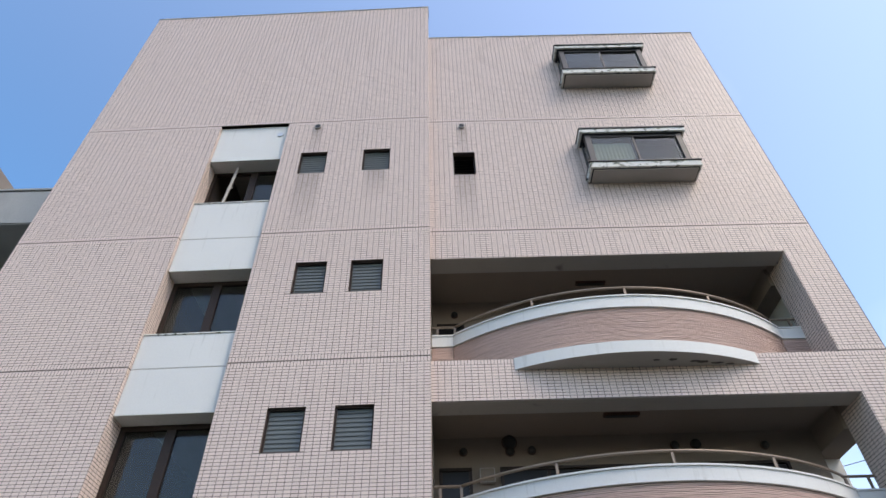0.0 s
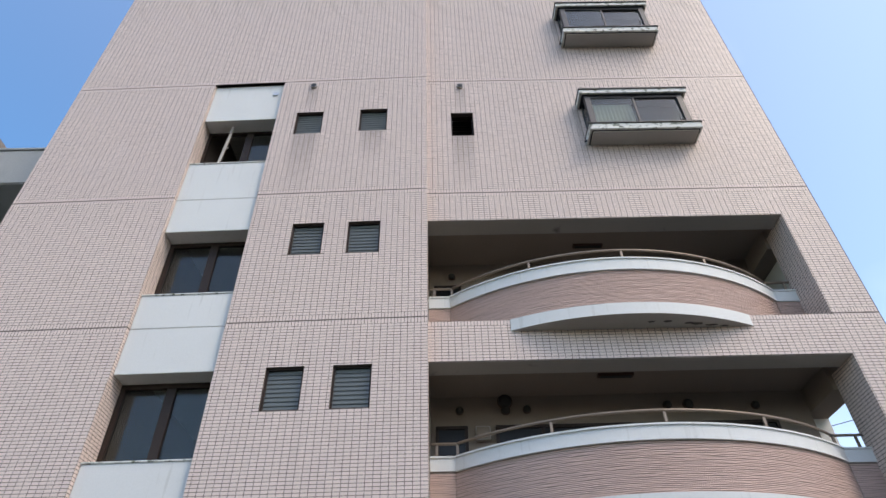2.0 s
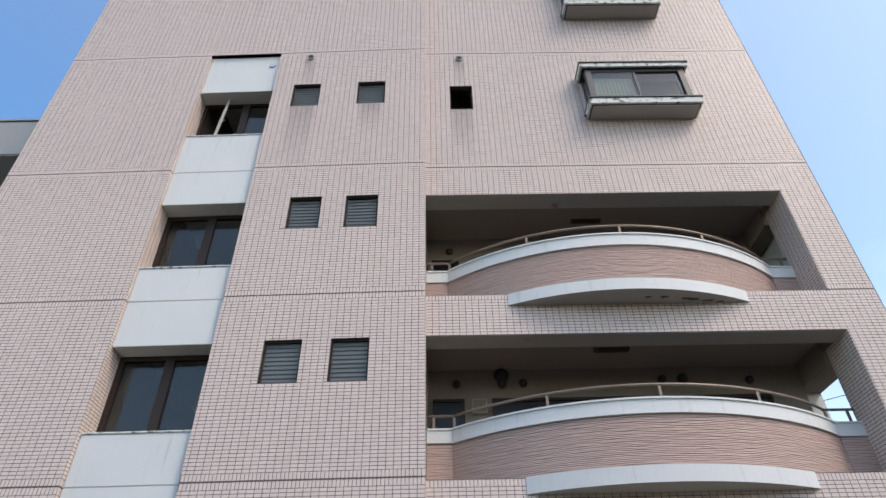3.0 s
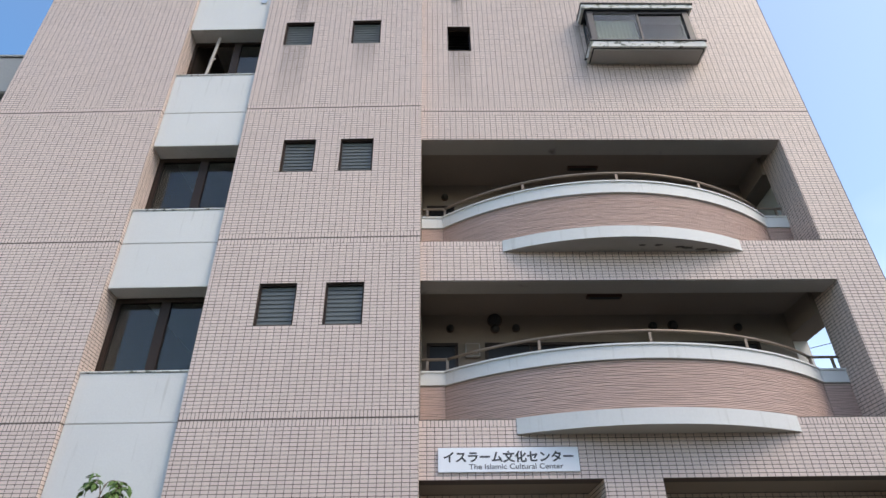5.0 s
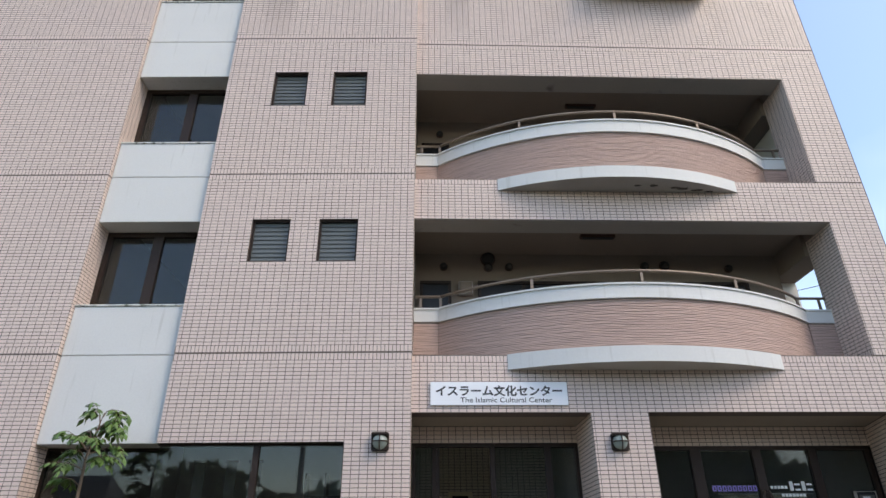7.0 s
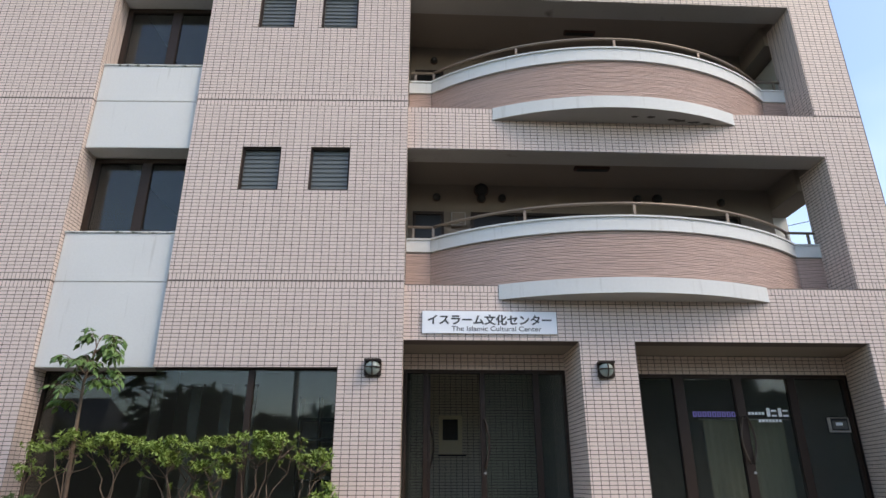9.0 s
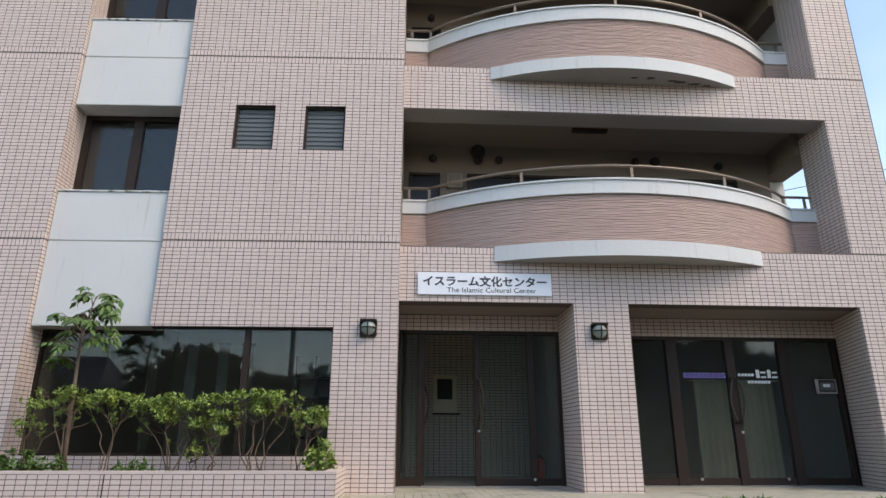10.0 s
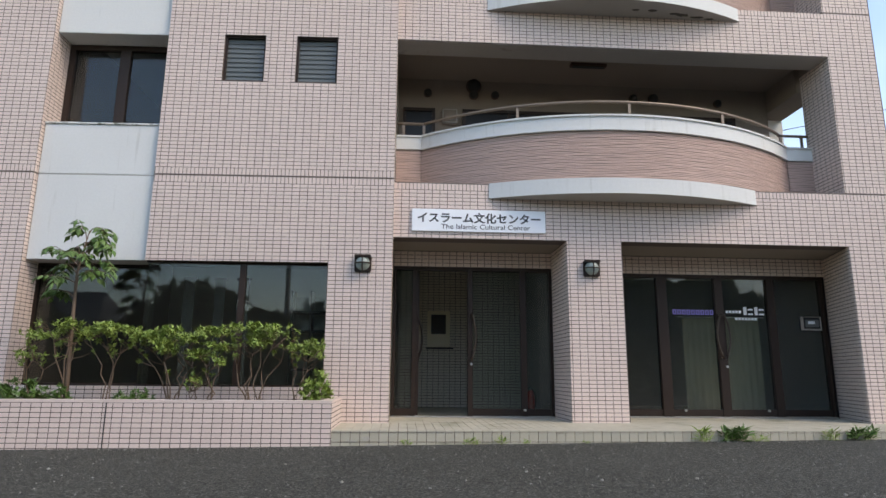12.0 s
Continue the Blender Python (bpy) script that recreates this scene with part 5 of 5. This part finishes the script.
def sapling(x, y, z0):
    random.seed(7)
    s = thing("young_tree", "slender young tree with drooping pointed leaves in the planter", "tree", at=(x, y, z0))
    trunk = [(x, y, z0 - 0.05), (x - 0.02, y, z0 + 0.6), (x - 0.05, y + 0.01, z0 + 1.2), (x - 0.06, y, z0 + 1.75), (x - 0.03, y, z0 + 2.0), (x + 0.04, y, z0 + 2.36)]
    made = [part("trunk", [tube(trunk, [0.034, 0.028, 0.024, 0.018, 0.012, 0.005], 8)], M_BARK, smooth=True)]
    limbs, leaves = [], []
    # boughs: height on the trunk, reach sideways, reach in depth, rise, number of leaves
    boughs = [(1.42, -0.30, 0.05, 0.14, 3), (1.62, -0.36, -0.10, 0.10, 4), (1.70, 0.30, -0.12, 0.10, 4), (1.74, -0.28, 0.18, 0.20, 4), (1.80, 0.36, 0.10, 0.16, 5), (1.84, -0.40, 0.0, 0.34, 3),
              (1.88, 0.10, -0.26, 0.14, 4), (1.94, -0.14, 0.12, 0.26, 4), (2.00, 0.34, -0.05, 0.20, 5), (2.06, 0.02, 0.18, 0.24, 4), (2.14, 0.26, 0.06, 0.20, 4), (2.22, -0.05, -0.06, 0.20, 3), (2.30, 0.10, 0.0, 0.12, 3)]
    for h, dx, dy, dz, count in boughs:
        k = 2 if h < 1.75 else 3 if h < 2.0 else 4
        a, b = Vector(trunk[k]), Vector(trunk[k + 1])
        base = a.lerp(b, min(1, max(0, (z0 + h - a.z) / (b.z - a.z))))
        tip = base + Vector((dx, dy, dz)) * 0.8
        mid = base.lerp(tip, 0.5) + Vector((0, 0, 0.03))
        limbs.append(tube([base, mid, tip], [0.009, 0.007, 0.004], 5))
        for i in range(count + 2):
            f = 1.0 if i == 0 else random.uniform(0.45, 1.0)
            p = mid.lerp(tip, f * 2 - 1) if f > 0.5 else base.lerp(mid, f * 2)
            out = Vector((dx, dy, 0)).normalized() * 0.7 + Vector((random.uniform(-1, 1), random.uniform(-1, 1), random.uniform(-0.1, 0.3))) * (0.4 if i == 0 else 0.9)
            stalk, blades = compound_leaf(p, out, random.uniform(0.14, 0.26), random.uniform(0.4, 0.9), random.choice((2, 3, 3)))
            limbs.append(stalk)
            leaves += blades
    made += [part("branchwork", limbs, M_BARK), part("crown", leaves, M_LEAFDARK, label="drooping pointed green leaves")]
    adopt(s, made)


sapling(-4.40, -0.60, 0.37)


def weed(x, y, r, h, n, seed, mat):
    random.seed(seed)
    z = ground_z(x, y)
    w = thing("weed", "small weed growing from the crack at the porch foot", "plant", "weeds", at=(x, y, z))
    leaves = []
    for i in range(int(1.3 * n)):
        a = random.uniform(0, 2 * math.pi)
        d = Vector((1.4 * math.cos(a), 0.5 * math.sin(a) - 0.3, random.uniform(0.1, 1.6)))
        p = Vector((x + random.uniform(-r, r) * 0.6, y + random.uniform(-0.03, 0.02), z + random.uniform(0, h * 0.5)))
        leaves.append(leaf(p, d, Vector((0, 0, 1)) + rnd(0.5), random.uniform(0.25, 0.62) * h, (0.008 + 0.012 * random.random()) * (2.4 if mat is M_LEAFDARK else 1.0)))
    adopt(w, [part("foliage", leaves, mat)])


for k, (x, r, h, n, m) in enumerate(((0.05, 0.08, 0.13, 22, M_LEAF), (0.85, 0.14, 0.12, 40, M_LEAF), (1.22, 0.10, 0.14, 26, M_LEAF), (1.55, 0.10, 0.09, 20, M_LEAF), (2.3, 0.08, 0.06, 14, M_LEAF),
                                     (3.82, 0.12, 0.26, 40, M_LEAF), (4.22, 0.26, 0.27, 90, M_LEAFDARK), (4.55, 0.18, 0.13, 40, M_LEAF), (5.52, 0.12, 0.22, 36, M_LEAF), (5.95, 0.26, 0.24, 80, M_LEAFDARK))):
    weed(x, front_y(x) - 0.06, r, h, n, 50 + k, m)


def loose_gravel(count):
    """Loose stone bits lying on the asphalt, more of them along the kerb of the porch and planter."""
    random.seed(77)
    stones = []
    for i in range(count):
        x = random.uniform(-6.5, 7.5)
        edge = front_y(x) if x > -0.87 else -1.3
        y = edge - (0.02 + 0.12 * random.random() if i % 3 == 0 else 0.1 + 3.2 * random.random())
        r = random.uniform(0.004, 0.011) * (1.8 if random.random() < 0.06 else 1.0)
        z, turn = ground_z(x, y), random.uniform(0, 6.28)
        ring = [(x + r * random.uniform(0.7, 1.2) * math.cos(turn + k * 1.257), y + r * random.uniform(0.7, 1.2) * math.sin(turn + k * 1.257)) for k in range(5)]
        v = [(px, py, z - 0.003) for px, py in ring] + [(x + (px - x) * 0.6, y + (py - y) * 0.6, z + r * random.uniform(0.5, 0.9)) for px, py in ring]
        stones.append((v, [(k, (k + 1) % 5, 5 + (k + 1) % 5, 5 + k) for k in range(5)] + [(5, 6, 7, 8, 9)]))
    bits = part("gravel", stones, M_CHIPS)
    tagged(bits, "loose pale stone chips scattered over the asphalt", "gravel", kind="stuff")


loose_gravel(900)

# ---- what faces the building across the forecourt, seen in its glass ----
def far_tree(x, y, h, r, seed):
    random.seed(seed)
    z0 = ground_z(x, y)
    t = thing("far_tree", "dark leafy tree across the forecourt", "tree", "trees across the forecourt", at=(x, y, z0))
    limbs = [tube([(x, y, z0 - 0.1), (x + 0.1, y, z0 + h * 0.35), (x, y, z0 + h * 0.7)], [0.22, 0.16, 0.05], 8)]
    leaves, clumps = [], []
    for k in range(14):
        a, q = random.uniform(0, 2 * math.pi), random.uniform(0.2, 0.8)
        c = Vector((x + r * q * math.cos(a), y + r * q * math.sin(a), z0 + h * (0.30 + 0.52 * random.random())))
        limbs.append(tube([(x, y, z0 + h * 0.3), tuple(c)], [0.07, 0.02], 5))
        clumps.append((c, r * random.uniform(0.35, 0.55)))
    clumps.append((Vector((x, y, z0 + h * 0.85)), r * 0.42))
    for c, s in clumps:
        for k in range(270):
            p = c + rnd(1).normalized() * s * random.uniform(0.6, 1.05)
            leaves.append(leaf(p, rnd(1), rnd(1), 0.5, 0.36))
    adopt(t, [part("trunk", limbs, M_BARK), part("crown", leaves, M_FOREST)])


for k, (x, y, h, r) in enumerate(((-11.5, -25, 6.0, 2.6), (-14.2, -27, 5.0, 2.2), (-8.2, -25, 4.6, 1.8), (-5.0, -26, 5.0, 2.0), (-2.0, -27, 6.8, 2.4), (1.5, -27, 8.4, 3.0), (5.5, -26, 9.2, 3.2), (9, -25, 8.8, 3.0),
                                  (12.5, -26, 8.0, 3.0), (16, -26, 7.2, 3.0), (19.5, -25, 7.0, 2.8), (25, -27, 5.6, 2.5), (-26, -27, 6, 2.8), (-31, -28, 5, 2.4))):
    far_tree(x, y, h, r, 80 + k)
house = thing("house", "low house with a dark gabled roof across the forecourt", "house", at=(-20, -27, -0.4))
gable = [(-24.6, -30, 3.2), (-16.4, -30, 3.2), (-16.4, -24, 3.2), (-24.6, -24, 3.2), (-24.0, -27, 5.4), (-17.6, -27, 5.4)]
adopt(house, [part("wall", [box(-24, -17, -29.6, -24.4, -0.8, 3.3)], M_CONCRETE), part("roof", [(gable, [(0, 1, 5, 4), (3, 4, 5, 2), (1, 2, 5), (0, 4, 3), (0, 3, 2, 1)])], M_ROOFTILE)])
pole = thing("utility_pole", "concrete utility pole with wires across the forecourt", "pole", at=(-6.3, -24, -0.6))
adopt(pole, [part("shaft", [tube([(-6.3, -24, -0.8), (-6.3, -24, 9.5)], [0.17, 0.11], 12)], M_CONCRETE),
             part("crossarm", [box(-7.2, -5.4, -24.06, -23.94, 8.6, 8.72)], M_STEEL)])
for z, dx in ((8.75, -0.8), (8.75, 0.8), (7.4, 0.0)):
    w = thing("wire", "thin black overhead wire between poles", "wire", "overhead wires", at=(-6.3 + dx, -24, z))
    adopt(w, [part("cable", [tube([(-6.3 + 40 * (i / 16 - 0.5) * 2, -24 + dx * 0.2, z - 0.9 * (1 - (2 * abs(abs(i - 8) / 8 - 0.5)) ** 2)) for i in range(17)], 0.018, 5)], M_DARK)])
hedge_leaves = [box(-38, 38, -23.35, -22.65, -1.2, 2.3)]
random.seed(99)
for k in range(6500):
    x = random.uniform(-38, 38)
    z = random.uniform(-0.9, 3.3 + 0.5 * math.sin(x * 0.9) + 0.3 * math.sin(x * 2.3))
    hedge_leaves.append(leaf(Vector((x, -23.0 + random.uniform(-0.7, 0.7), z)), rnd(1), rnd(1), 0.8, 0.6))
hedge = part("far_hedge", hedge_leaves, M_FOREST)
tagged(hedge, "dark clipped hedge along the far side of the forecourt", "hedge", kind="stuff")


# ---- small wear ----
def blot(cx, cy, rx, ry, z, seed):
    random.seed(seed)
    pts = []
    for k in range(14):
        a = 2 * math.pi * k / 14
        q = random.uniform(0.55, 1.0)
        pts.append((cx + rx * q * math.cos(a), cy + ry * q * math.sin(a)))
    v = [(x, y, z) for x, y in pts] + [(x, y, z + 0.003) for x, y in pts]
    return v, [tuple(range(14))[::-1]] + [(i, (i + 1) % 14, 14 + (i + 1) % 14, 14 + i) for i in range(14)]


M_PEEL = material("bared_dark_concrete", (0.10, 0.088, 0.075), 0.95, spread=0.3, scale=(6, 60), bump=0.4)
upper = [o for o in scene.objects if o.name.startswith("balcony") and o.type == "EMPTY" and "door" not in o.name]
upper = max(upper, key=lambda o: o.location.z)
for k, (x, y, rx, ry) in enumerate(((3.73, -0.17, 0.09, 0.035), (4.03, -0.17, 0.10, 0.045), (4.42, -0.11, 0.10, 0.04), (4.58, -0.08, 0.13, 0.05), (4.84, -0.03, 0.14, 0.04), (5.08, 0.005, 0.10, 0.03))):
    adopt(upper, [part("peeled_patch", [blot(x, y, rx, ry, 6.780 - 0.006, 200 + k)], M_PEEL, label="dark patch where paint has peeled")])
part("expansion_joint", [box(-3.57, -3.558, -1.2972, -1.28, -0.25, PTOP - 0.034)], M_DARK, planter)
M_MORTAR = material("pale_repair_mortar", (0.46, 0.43, 0.37), 0.9, spread=0.2, scale=(5, 60), bump=0.5)
random.seed(5)
for cx, cz, rx, rz in ((-0.44, 0.035, 0.07, 0.03), (-0.40, -0.045, 0.06, 0.02), (-0.62, 0.005, 0.10, 0.008), (-0.55, -0.065, 0.09, 0.010)):
    v, f = blot(cx, cz, rx, rz, 0.0, int(1000 + 100 * cx))
    v = [(x, front_y(x) - 0.004 - c, z) for x, z, c in v]
    part("mortar_patch", [(v, [q[::-1] for q in f])], M_MORTAR, porch_core)
WIRE = ((19.6, 20, 13.65), (25.5, 20, 15.08))
for dz in (0.0,):
    w = thing("wire", "thin black overhead wire beyond the balcony end", "wire", "overhead wires", at=(WIRE[0][0], WIRE[0][1], WIRE[0][2] + dz))
    a, b = Vector(WIRE[0]), Vector(WIRE[1])
    d = b - a
    adopt(w, [part("cable", [tube([a + d * (i / 8 * 5 - 1.5) + Vector((0, 0, dz - 0.2 * math.sin(math.pi * i / 8))) for i in range(9)], 0.02, 5)], M_DARK)])
    wire_end = a + d * 3.5
    far_pole = thing("utility_pole", "tall concrete utility pole that carries the wire", "pole", at=(wire_end.x, wire_end.y, 0))
    adopt(far_pole, [part("shaft", [tube([(wire_end.x, wire_end.y, -0.3), (wire_end.x, wire_end.y, wire_end.z + 0.4)], [0.20, 0.11], 12)], M_CONCRETE)])

# ---- pieces that belong to a part of their thing ----
NEST = {"guard": "globe", "character": "panel", "border_tiles": "parapet", "soffit": "fascia", "peeled_patch": "fascia", "hood": "collar", "clamp": "pole", "screen": "plate", "slot": "plate",
        "hose": "valve", "lid": "body", "coping_edge": "coping", "coping_foot": "coping", "mouth": "pipe", "cap_flashing": "cap", "cap_soffit": "cap", "sill_flashing": "ledge", "underside_groove": "ledge", "diffuser": "housing", "joint_strip": "lower_slab", "post": "handrail", "rod": "cloth"}
for owner in [o for o in scene.objects if o.type == "EMPTY"]:
    first = {}
    for o in owner.children:
        first.setdefault(o.name.split(".")[0], o)
    for o in list(owner.children):
        upper_part = first.get(NEST.get(o.name.split(".")[0], ""))
        if upper_part and upper_part is not o:
            o.parent = upper_part
            o.matrix_parent_inverse = Matrix.Identity(4)

# ---- the west wing stands a degree and a half askew to the balcony wing ----
turn = Matrix.Translation((-4.0 * SCALE, 0, 0)) @ Matrix.Rotation(radians(-1.55), 4, "Z") @ Matrix.Translation((4.0 * SCALE, 0, 0))
FIXED = ("wall_west", "wall_middle", "roof_coping_west", "recess_soffit", "window_1", "window_2", "window_3")
LOOSE = ("spandrel_panel", "stay_pole", "louvre_window", "pipe_vent", "wall_lamp")
for ob in [o for o in scene.objects if o.parent is None]:
    if ob.name in FIXED or (ob.name.startswith(LOOSE) and ob.location.x < XS * SCALE):
        ob.matrix_basis = turn @ ob.matrix_basis
